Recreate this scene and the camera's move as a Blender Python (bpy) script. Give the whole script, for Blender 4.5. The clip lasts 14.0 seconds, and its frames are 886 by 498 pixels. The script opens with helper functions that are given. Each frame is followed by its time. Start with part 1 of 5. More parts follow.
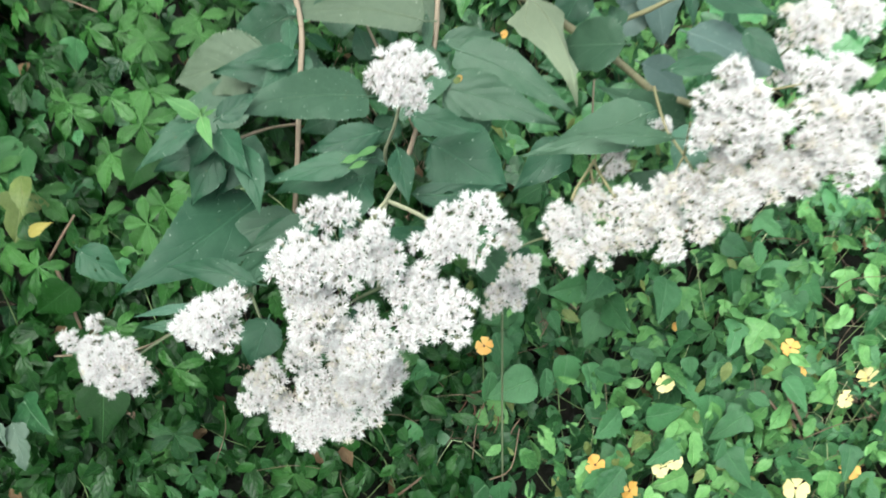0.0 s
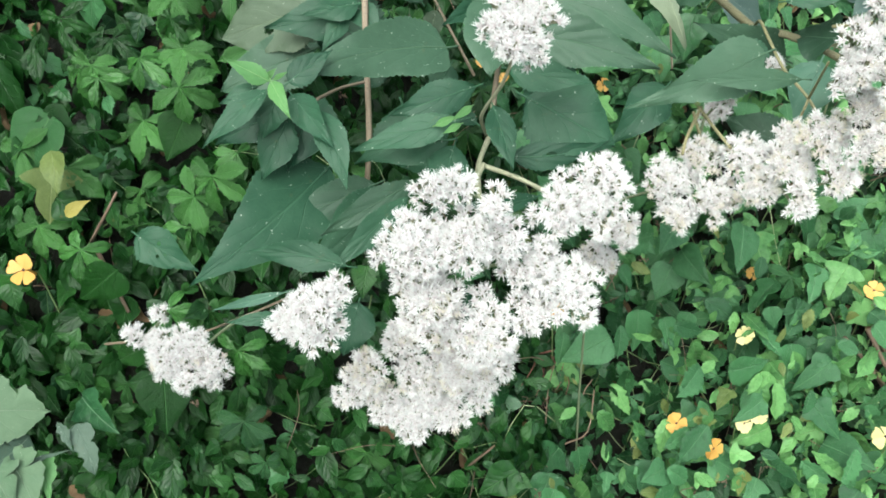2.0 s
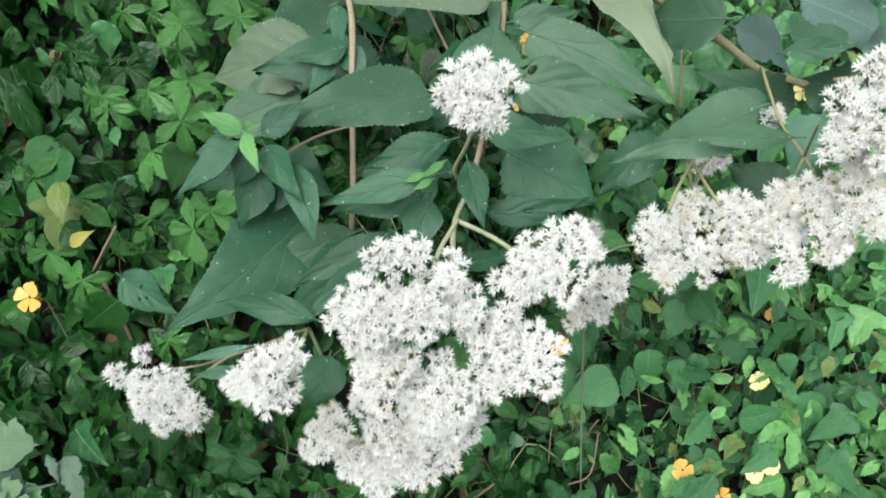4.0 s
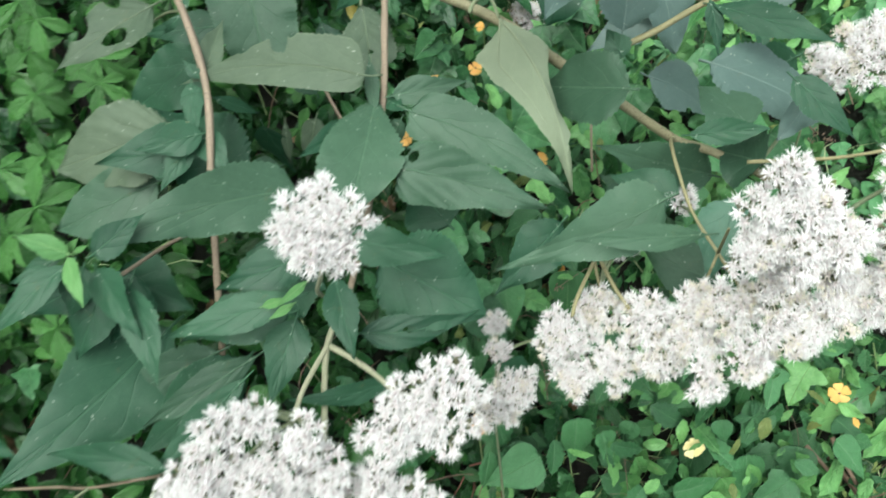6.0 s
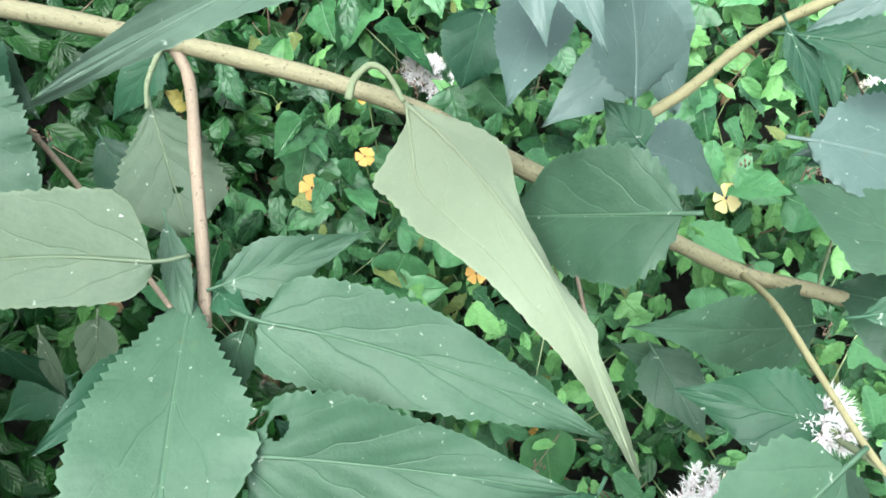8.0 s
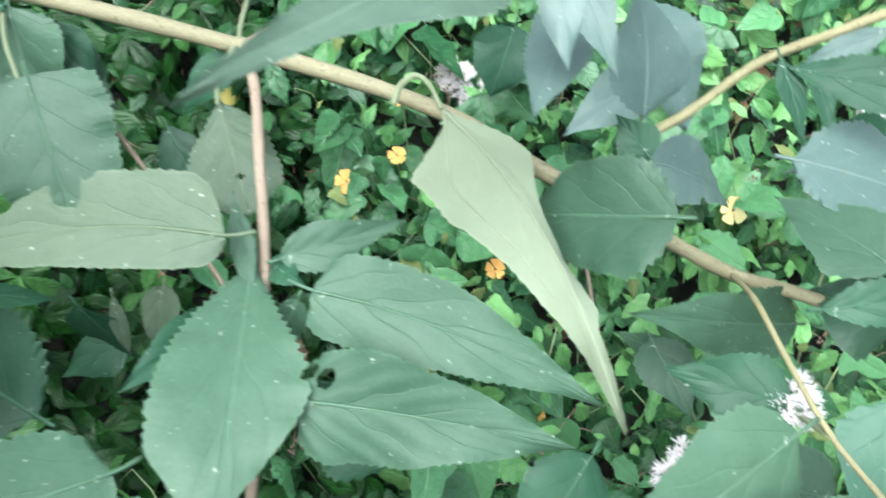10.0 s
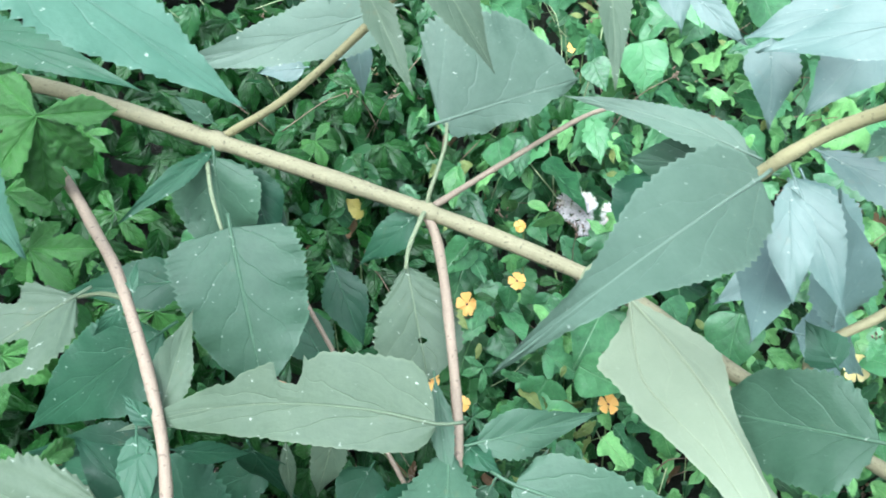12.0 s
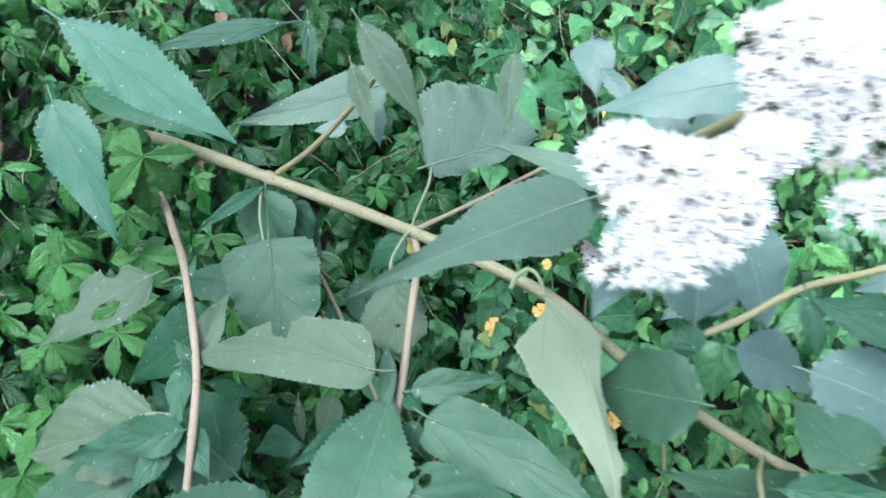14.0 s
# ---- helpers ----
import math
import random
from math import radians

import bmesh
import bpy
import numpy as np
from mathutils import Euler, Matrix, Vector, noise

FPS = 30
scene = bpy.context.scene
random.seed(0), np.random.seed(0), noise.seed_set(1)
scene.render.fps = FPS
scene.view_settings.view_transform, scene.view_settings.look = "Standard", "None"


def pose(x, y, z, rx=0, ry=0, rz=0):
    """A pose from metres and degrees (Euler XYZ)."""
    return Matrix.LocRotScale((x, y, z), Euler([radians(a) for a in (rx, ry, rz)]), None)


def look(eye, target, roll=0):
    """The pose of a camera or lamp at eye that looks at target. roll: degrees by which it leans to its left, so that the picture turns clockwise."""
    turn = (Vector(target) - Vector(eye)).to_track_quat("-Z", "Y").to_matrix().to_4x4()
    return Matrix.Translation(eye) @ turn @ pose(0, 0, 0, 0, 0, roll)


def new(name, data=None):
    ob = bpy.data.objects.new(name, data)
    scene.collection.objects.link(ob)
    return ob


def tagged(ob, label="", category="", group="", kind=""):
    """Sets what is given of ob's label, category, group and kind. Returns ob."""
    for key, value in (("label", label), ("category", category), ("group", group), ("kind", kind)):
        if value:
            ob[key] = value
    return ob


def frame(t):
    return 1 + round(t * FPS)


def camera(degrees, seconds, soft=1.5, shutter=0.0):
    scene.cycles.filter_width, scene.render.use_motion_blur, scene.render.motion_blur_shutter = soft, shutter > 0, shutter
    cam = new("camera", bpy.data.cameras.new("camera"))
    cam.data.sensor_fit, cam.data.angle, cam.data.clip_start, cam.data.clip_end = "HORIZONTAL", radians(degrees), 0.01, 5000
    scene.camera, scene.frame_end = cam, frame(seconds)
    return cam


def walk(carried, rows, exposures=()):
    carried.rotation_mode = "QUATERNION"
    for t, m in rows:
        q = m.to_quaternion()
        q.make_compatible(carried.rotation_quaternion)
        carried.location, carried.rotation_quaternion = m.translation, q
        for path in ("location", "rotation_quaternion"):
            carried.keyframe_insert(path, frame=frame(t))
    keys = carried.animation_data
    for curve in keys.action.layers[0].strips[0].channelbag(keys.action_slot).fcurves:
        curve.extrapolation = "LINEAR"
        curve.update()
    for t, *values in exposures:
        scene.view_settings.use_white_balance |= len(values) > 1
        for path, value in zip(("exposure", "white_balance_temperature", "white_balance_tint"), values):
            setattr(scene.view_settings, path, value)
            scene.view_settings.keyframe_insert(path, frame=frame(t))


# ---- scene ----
cam = camera(57.7, 14.0, soft=1.7, shutter=0.5)
PATH = [
    (0, (0.043, -0.01, 1.536), (0.004, 1.629, 0.39), -3.4),
    (0.5, (0.009, 0.072, 1.498), (-0.035, 1.652, 0.272), -2.5),
    (1, (-0.039, 0.094, 1.494), (-0.103, 1.65, 0.239), -1.9),
    (1.5, (-0.073, 0.085, 1.518), (-0.073, 1.626, 0.243), -4.2),
    (2, (-0.061, 0.075, 1.523), (-0.081, 1.616, 0.248), -5.9),
    (2.2, (-0.053, 0.08, 1.523), (-0.094, 1.613, 0.238), -6.3),
    (4.3, (0.035, 0.139, 1.552), (-0.145, 1.674, 0.283), -8.3),
    (4.5, (0.046, 0.158, 1.555), (-0.135, 1.681, 0.272), -8.6),
    (5, (0.07, 0.195, 1.565), (-0.099, 1.708, 0.268), -9.0),
    (5.5, (0.082, 0.211, 1.565), (-0.07, 1.726, 0.269), -9.1),
    (6, (0.088, 0.254, 1.557), (0.021, 1.775, 0.26), -8.3),
    (6.5, (0.076, 0.341, 1.543), (0.128, 1.847, 0.228), -7.4),
    (7, (0.078, 0.435, 1.502), (0.241, 1.98, 0.242), -8.5),
    (7.5, (0.088, 0.576, 1.436), (0.293, 2.13, 0.194), -9.7),
    (7.7, (0.101, 0.599, 1.422), (0.295, 2.148, 0.172), -10.8),
    (9.8, (0.101, 0.549, 1.442), (0.242, 2.123, 0.216), -10.2),
    (10, (0.089, 0.548, 1.454), (0.234, 2.111, 0.214), -9.1),
    (10.5, (0.056, 0.572, 1.503), (0.119, 2.178, 0.313), -8.7),
    (11, (0.042, 0.58, 1.521), (0.132, 2.217, 0.375), -7.9),
    (11.5, (0.033, 0.583, 1.528), (0.139, 2.238, 0.41), -6.8),
    (12, (0.016, 0.587, 1.527), (0.087, 2.253, 0.424), -6.1),
    (12.5, (0.011, 0.59, 1.526), (0.025, 2.264, 0.433), -5.9),
    (13, (0.03, 0.574, 1.522), (-0.031, 2.273, 0.469), -7.2),
    (13.5, (0.073, 0.512, 1.544), (-0.103, 2.247, 0.566), -8.7),
    (14, (0.148, 0.416, 1.563), (-0.117, 2.173, 0.646), -9.5),
]
EXPOSURES = [
    (0.0, 1.30, 6350, 0), (2.2, 1.24, 6350, 0), (4.3, 1.14, 6350, 0), (6.0, 1.12, 6350, 0), (6.5, 1.28, 6350, 1), (7.0, 1.4, 6250, 2), (7.5, 1.85, 6180, 3), (10.0, 1.97, 5930, 6),
    (11.0, 1.93, 5830, 6), (12.0, 1.92, 5600, 5), (13.0, 1.94, 5400, 5), (13.5, 1.95, 5300, 4), (14.0, 1.60, 5450, 4),
]
walk(cam, [(t, look(eye, target, roll)) for t, eye, target, roll in PATH], EXPOSURES)

# ---- light ----
world = bpy.data.worlds.new("overcast_sky")
scene.world = world
world.use_nodes = True
wn = world.node_tree.nodes
sky = wn.new("ShaderNodeTexSky")
sky.sky_type = "NISHITA"
sky.sun_disc = False
sky.sun_elevation = radians(57.5)
sky.sun_rotation = radians(204.4)
sky.air_density, sky.dust_density, sky.ozone_density = 1.0, 4.0, 1.0
cloud = wn.new("ShaderNodeHueSaturation")
cloud.inputs["Saturation"].default_value = 0.35
world.node_tree.links.new(sky.outputs["Color"], cloud.inputs["Color"])
world.node_tree.links.new(cloud.outputs["Color"], wn["Background"].inputs["Color"])
wn["Background"].inputs["Strength"].default_value = 0.15
sun = new("sun", bpy.data.lights.new("sun", "SUN"))
sun.data.energy, sun.data.angle, sun.data.color = 2.0, radians(65), (1.0, 0.98, 0.94)
sun.matrix_basis = look((-1.0, -1.3, 4.8), (0.0, 0.9, 1.0))


# ---- materials ----
def nodes_of(name):
    m = bpy.data.materials.new(name)
    m.use_nodes = True
    t = m.node_tree
    return m, t, t.nodes, t.nodes["Principled BSDF"], t.nodes["Material Output"]


def ramp(t, source, *stops):
    r = t.nodes.new("ShaderNodeValToRGB")
    while len(r.color_ramp.elements) < len(stops):
        r.color_ramp.elements.new(0.5)
    for e, (at, c) in zip(r.color_ramp.elements, stops):
        e.position, e.color = at, (*c, 1) if len(c) == 3 else c
    t.links.new(source, r.inputs["Fac"])
    return r.outputs["Color"]


def noise_of(t, scale, detail=4.0, rough=0.55, kind="Object", stretch=(1, 1, 1)):
    tc, mp, n = t.nodes.new("ShaderNodeTexCoord"), t.nodes.new("ShaderNodeMapping"), t.nodes.new("ShaderNodeTexNoise")
    mp.inputs["Scale"].default_value = stretch
    n.inputs["Scale"].default_value, n.inputs["Detail"].default_value, n.inputs["Roughness"].default_value = scale, detail, rough
    t.links.new(tc.outputs[kind], mp.inputs["Vector"])
    t.links.new(mp.outputs["Vector"], n.inputs["Vector"])
    return n.outputs["Fac"]


def calc(t, op, a, b=None, clamp=False):
    n = t.nodes.new("ShaderNodeMath")
    n.operation, n.use_clamp = op, clamp
    for k, v in enumerate((a, b)):
        if v is None:
            continue
        if isinstance(v, (int, float)):
            n.inputs[k].default_value = v
        else:
            t.links.new(v, n.inputs[k])
    return n.outputs[0]


def mixed(t, fac, a, b, how="MIX"):
    n = t.nodes.new("ShaderNodeMix")
    n.data_type, n.blend_type = "RGBA", how
    for k, v in ((0, fac), (6, a), (7, b)):
        if isinstance(v, (int, float)):
            n.inputs[k].default_value = v
        elif isinstance(v, tuple):
            n.inputs[k].default_value = (*v, 1)
        else:
            t.links.new(v, n.inputs[k])
    return n.outputs[2]


def luck(t):
    """One number for each piece: by object and by island."""
    o, g = t.nodes.new("ShaderNodeObjectInfo"), t.nodes.new("ShaderNodeNewGeometry")
    return calc(t, "FRACT", calc(t, "ADD", o.outputs["Random"], g.outputs["Random Per Island"]))


def bumped(t, height, strength, distance, shader):
    b = t.nodes.new("ShaderNodeBump")
    b.inputs["Strength"].default_value, b.inputs["Distance"].default_value = strength, distance
    t.links.new(height, b.inputs["Height"])
    t.links.new(b.outputs["Normal"], shader.inputs["Normal"])


def leaf_material(name, dark, light, vein, rough=0.5, through_light=0.14, shine=0.24, speck=0.5, pairs=4.0, relief=0.5, blemish=(0.16, 0.11, 0.04), sick=0.25, ridge=-1.0):
    """A leaf blade with a midrib, arching side veins, fine net, pale specks and brown blemishes; u runs along it and v across."""
    m, t, n, p, out = nodes_of(name)
    uv = n.new("ShaderNodeUVMap")
    sep = n.new("ShaderNodeSeparateXYZ")
    t.links.new(uv.outputs["UV"], sep.inputs[0])
    u, side = sep.outputs["X"], calc(t, "ABSOLUTE", calc(t, "SUBTRACT", calc(t, "MULTIPLY", sep.outputs["Y"], 2.0), 1.0))
    rib = calc(t, "SUBTRACT", 1.0, calc(t, "MULTIPLY", side, 26.0), True)
    u = calc(t, "ADD", u, calc(t, "MULTIPLY", calc(t, "SUBTRACT", noise_of(t, 45.0, 2.0), 0.5), 0.16))
    wave = calc(t, "FRACT", calc(t, "SUBTRACT", calc(t, "MULTIPLY", u, pairs), calc(t, "MULTIPLY", calc(t, "POWER", side, 0.75), pairs * 0.42)))
    line = calc(t, "SUBTRACT", 1.0, calc(t, "MULTIPLY", calc(t, "ABSOLUTE", calc(t, "SUBTRACT", wave, 0.5)), 26.0), True)
    line = calc(t, "MULTIPLY", line, calc(t, "SUBTRACT", 1.0, calc(t, "MULTIPLY", side, 0.85), True))
    veins = calc(t, "MAXIMUM", rib, calc(t, "MULTIPLY", line, 0.48))
    puff = calc(t, "MULTIPLY", calc(t, "ABSOLUTE", calc(t, "SUBTRACT", wave, 0.5)), calc(t, "SUBTRACT", 1.6, side))
    broad, fine = noise_of(t, 22.0, 3.0), noise_of(t, 420.0, 3.0, 0.6)
    tone = calc(t, "ADD", calc(t, "MULTIPLY", luck(t), 0.65), calc(t, "MULTIPLY", broad, 0.45))
    tone = calc(t, "ADD", tone, calc(t, "MULTIPLY", calc(t, "SUBTRACT", fine, 0.5), 0.4))
    tone = calc(t, "ADD", tone, calc(t, "MULTIPLY", calc(t, "SUBTRACT", noise_of(t, 110.0, 4.0, 0.65), 0.5), 0.9), True)
    colour = mixed(t, tone, dark, light)
    colour = mixed(t, calc(t, "MULTIPLY", veins, 0.55), colour, vein)
    rim = calc(t, "MULTIPLY", calc(t, "SUBTRACT", side, 0.93), 14.0, True)
    colour = mixed(t, calc(t, "MULTIPLY", rim, 0.35), colour, vein)
    spots = calc(t, "MULTIPLY", calc(t, "SUBTRACT", noise_of(t, 260.0, 3.0, 0.5), 0.69), 16.0, True)
    colour = mixed(t, calc(t, "MULTIPLY", spots, speck), colour, (0.55, 0.6, 0.52))
    age = calc(t, "MULTIPLY", calc(t, "SUBTRACT", noise_of(t, 60.0, 5.0, 0.7), 0.66), 9.0, True)
    colour = mixed(t, calc(t, "MULTIPLY", age, sick), colour, blemish)
    t.links.new(colour, p.inputs["Base Color"])
    t.links.new(calc(t, "ADD", rough - 0.14, calc(t, "MULTIPLY", broad, 0.2)), p.inputs["Roughness"])
    p.inputs["Specular IOR Level"].default_value = shine
    height = calc(t, "SUBTRACT", calc(t, "ADD", calc(t, "MULTIPLY", fine, 0.35), calc(t, "MULTIPLY", puff, 0.55)), calc(t, "MULTIPLY", veins, -ridge))
    bumped(t, height, relief, 0.0014, p)
    tr, mx = n.new("ShaderNodeBsdfTranslucent"), n.new("ShaderNodeMixShader")
    t.links.new(mixed(t, 0.5, colour, light), tr.inputs["Color"])
    mx.inputs[0].default_value = through_light
    t.links.new(p.outputs[0], mx.inputs[1])
    t.links.new(tr.outputs[0], mx.inputs[2])
    t.links.new(mx.outputs[0], out.inputs["Surface"])
    return m


def bark_material(name, dark, light, rough=0.75):
    m, t, n, p, out = nodes_of(name)
    streak, grain = noise_of(t, 1.0, 5.0, 0.65, "UV", (55, 9, 1)), noise_of(t, 700.0, 3.0, 0.6)
    colour = mixed(t, calc(t, "ADD", calc(t, "MULTIPLY", streak, 0.8), calc(t, "MULTIPLY", grain, 0.3), True), dark, light)
    pits = calc(t, "MULTIPLY", calc(t, "SUBTRACT", noise_of(t, 480.0, 1.0, 0.3), 0.66), 18.0, True)
    colour = mixed(t, calc(t, "MULTIPLY", pits, 0.6), colour, tuple(c * 0.45 for c in dark))
    t.links.new(colour, p.inputs["Base Color"])
    p.inputs["Roughness"].default_value = rough
    bumped(t, calc(t, "ADD", streak, grain), 0.5, 0.0008, p)
    return m


def petal_material(name, a, b, rough=0.6, through_light=0.3):
    m, t, n, p, out = nodes_of(name)
    tone = calc(t, "ADD", calc(t, "MULTIPLY", luck(t), 0.6), calc(t, "MULTIPLY", noise_of(t, 150.0, 3.0), 0.4), True)
    colour = mixed(t, tone, a, b)
    t.links.new(colour, p.inputs["Base Color"])
    p.inputs["Roughness"].default_value = rough
    tr, mx = n.new("ShaderNodeBsdfTranslucent"), n.new("ShaderNodeMixShader")
    t.links.new(colour, tr.inputs["Color"])
    mx.inputs[0].default_value = through_light
    t.links.new(p.outputs[0], mx.inputs[1])
    t.links.new(tr.outputs[0], mx.inputs[2])
    t.links.new(mx.outputs[0], out.inputs["Surface"])
    return m


leaf_green = leaf_material("shrub_leaf", (0.011, 0.044, 0.024), (0.029, 0.085, 0.045), (0.060, 0.14, 0.08))
leaf_pale = leaf_material("worn_shrub_leaf", (0.045, 0.074, 0.046), (0.086, 0.121, 0.077), (0.13, 0.17, 0.105), rough=0.6)
leaf_mid = leaf_material("mature_shrub_leaf", (0.024, 0.060, 0.035), (0.053, 0.106, 0.064), (0.085, 0.155, 0.095))
# pale blue base: the sky's reflection on these leaves is put into the colour
leaf_skylit = leaf_material("sky_sheen_leaf", (0.062, 0.108, 0.092), (0.102, 0.158, 0.138), (0.13, 0.19, 0.168), rough=0.5, shine=0.4, relief=0.3)
# lighter green: the light and sheen on these leaves are in the colour
leaf_light = leaf_material("lit_shrub_leaf", (0.040, 0.102, 0.065), (0.068, 0.148, 0.100), (0.11, 0.19, 0.14), rough=0.5, shine=0.25, speck=0.7)
# lightened shrub leaf, standing in for light it misses; also the weed's grey
leaf_lit_silver = leaf_material("lit_silvery_leaf", (0.056, 0.095, 0.066), (0.094, 0.142, 0.104), (0.15, 0.21, 0.16), rough=0.55)
leaf_under = leaf_material("leaf_underside", (0.148, 0.186, 0.122), (0.186, 0.224, 0.152), (0.25, 0.29, 0.19), rough=0.65, speck=0.1, pairs=5.0, relief=0.5, sick=0.1, ridge=0.8)
leaf_young = leaf_material("young_leaf", (0.07, 0.18, 0.06), (0.12, 0.26, 0.09), (0.18, 0.3, 0.13), speck=0.0)
leaf_vine = leaf_material("vine_leaf", (0.006, 0.040, 0.016), (0.088, 0.238, 0.094), (0.13, 0.26, 0.12), rough=0.36, shine=0.34, speck=0.2, pairs=4.0, relief=0.62)
# creeper leaf in two copies: shade is painted into the dark one
leaf_creeper_dim = leaf_material("dim_creeper_leaf", (0.003, 0.020, 0.004), (0.018, 0.078, 0.013), (0.05, 0.14, 0.04), rough=0.38, shine=0.24, speck=0.1, pairs=6.0, relief=0.62)
leaf_creeper_lit = leaf_material("lit_creeper_leaf", (0.016, 0.070, 0.012), (0.060, 0.185, 0.038), (0.09, 0.23, 0.06), rough=0.4, shine=0.38, speck=0.05, pairs=6.0, relief=0.62)
# herb leaves by place: darker ones hold painted shade, the lighter kind open light
leaf_herb_dim = leaf_material("dim_herb_leaf", (0.004, 0.026, 0.010), (0.036, 0.118, 0.036), (0.12, 0.23, 0.085), rough=0.38, shine=0.26, speck=0.15, pairs=4.0, sick=0.5, relief=0.62)
leaf_herb_lit = leaf_material("lit_herb_leaf", (0.020, 0.090, 0.026), (0.172, 0.375, 0.122), (0.21, 0.36, 0.15), rough=0.40, shine=0.26, speck=0.1, pairs=4.0, sick=0.6, relief=0.62)
leaf_herb_shaded = leaf_material("shaded_herb_leaf", (0.003, 0.024, 0.006), (0.036, 0.120, 0.026), (0.07, 0.17, 0.05), rough=0.38, shine=0.28, speck=0.1, pairs=5.0, sick=0.6, relief=0.62)
leaf_olive = leaf_material("olive_herb_leaf", (0.045, 0.085, 0.022), (0.19, 0.235, 0.075), (0.22, 0.26, 0.12), rough=0.5, speck=0.1, sick=0.9, relief=0.62)
leaf_dead = leaf_material("dead_leaf", (0.10, 0.06, 0.03), (0.24, 0.16, 0.09), (0.28, 0.2, 0.12), rough=0.8, speck=0.0)
leaf_grey = leaf_material("grey_weed_leaf", (0.085, 0.150, 0.085), (0.145, 0.215, 0.130), (0.20, 0.26, 0.18), rough=0.7, speck=0.2)
leaf_yellow = leaf_material("yellowing_leaf", (0.20, 0.19, 0.045), (0.33, 0.28, 0.07), (0.36, 0.32, 0.12), rough=0.6, speck=0.0, sick=0.6)
bark = bark_material("stem_bark", (0.095, 0.088, 0.046), (0.27, 0.25, 0.15))
bark_pink = bark_material("reddish_bark", (0.13, 0.092, 0.066), (0.31, 0.25, 0.18))
bark_pale = bark_material("pale_green_bark", (0.19, 0.20, 0.12), (0.36, 0.36, 0.25))
bark_olive = bark_material("olive_bark", (0.15, 0.138, 0.066), (0.27, 0.248, 0.132))
red_twig = bark_material("reddish_shoot", (0.10, 0.035, 0.025), (0.24, 0.11, 0.075), 0.7)
twig_bark = bark_material("dry_twig", (0.10, 0.065, 0.045), (0.24, 0.17, 0.12), 0.85)
vine_stalk = bark_material("vine_stalk", (0.10, 0.17, 0.06), (0.20, 0.28, 0.11))
petiole_skin = bark_material("petiole_skin", (0.11, 0.14, 0.075), (0.19, 0.225, 0.13))
pale_stalk = bark_material("pale_stalk", (0.22, 0.30, 0.14), (0.38, 0.44, 0.24))
white_floret = petal_material("white_floret", (0.90, 0.89, 0.89), (0.94, 0.94, 0.93), 0.7, 0.42)
cream_floret = petal_material("faded_floret", (0.80, 0.75, 0.62), (0.90, 0.87, 0.78), 0.8, 0.4)
floret_tube = petal_material("floret_tube", (0.70, 0.62, 0.635), (0.88, 0.86, 0.85), 0.7, 0.4)
green_cup = petal_material("green_flower_cup", (0.13, 0.14, 0.085), (0.26, 0.27, 0.16), 0.7, 0.2)
orange_petal = petal_material("orange_petal", (0.82, 0.42, 0.09), (0.87, 0.54, 0.17), 0.55, 0.3)
yellow_petal = petal_material("pale_yellow_petal", (0.86, 0.70, 0.27), (0.90, 0.80, 0.45), 0.55, 0.3)
dark_throat = petal_material("dark_flower_throat", (0.025, 0.008, 0.012), (0.05, 0.015, 0.02), 0.6, 0.05)


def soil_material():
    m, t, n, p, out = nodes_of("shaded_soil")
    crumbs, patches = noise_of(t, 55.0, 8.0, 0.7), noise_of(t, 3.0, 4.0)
    # near-black tones: the deep shade between the leaves is in the colour
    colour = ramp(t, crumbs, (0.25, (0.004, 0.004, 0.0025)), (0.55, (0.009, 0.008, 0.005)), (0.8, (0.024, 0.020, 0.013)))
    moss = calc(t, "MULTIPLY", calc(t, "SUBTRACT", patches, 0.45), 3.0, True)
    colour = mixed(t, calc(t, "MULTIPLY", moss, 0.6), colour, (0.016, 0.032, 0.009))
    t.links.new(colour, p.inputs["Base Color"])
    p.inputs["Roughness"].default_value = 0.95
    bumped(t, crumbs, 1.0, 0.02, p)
    return m


soil = soil_material()

# ---- building helpers ----
FACE = Vector((0.06, -0.80, 0.60)).normalized()


def mesh_of(name, verts, faces, material, uvs=None, smooth=True):
    me = bpy.data.meshes.new(name)
    me.from_pydata([tuple(v) for v in verts], [], [tuple(f) for f in faces])
    if uvs is not None:
        layer = me.uv_layers.new(name="UVMap")
        idx = np.empty(len(me.loops), dtype=np.int32)
        me.loops.foreach_get("vertex_index", idx)
        layer.data.foreach_set("uv", np.asarray(uvs, dtype=np.float32)[idx].ravel())
    for mat in material if isinstance(material, (list, tuple)) else (material,):
        me.materials.append(mat)
    if smooth:
        me.polygons.foreach_set("use_smooth", np.ones(len(me.polygons), dtype=bool))
    me.update()
    return me


def part(name, me, parent, label=""):
    ob = new(name, me)
    ob.parent = parent
    return tagged(ob, label) if label else ob


def thing(name, at, label, category, group="", kind=""):
    ob = new(name)
    ob.matrix_basis = pose(*at)
    ob.empty_display_size = 0.05
    return tagged(ob, label, category, group, kind)


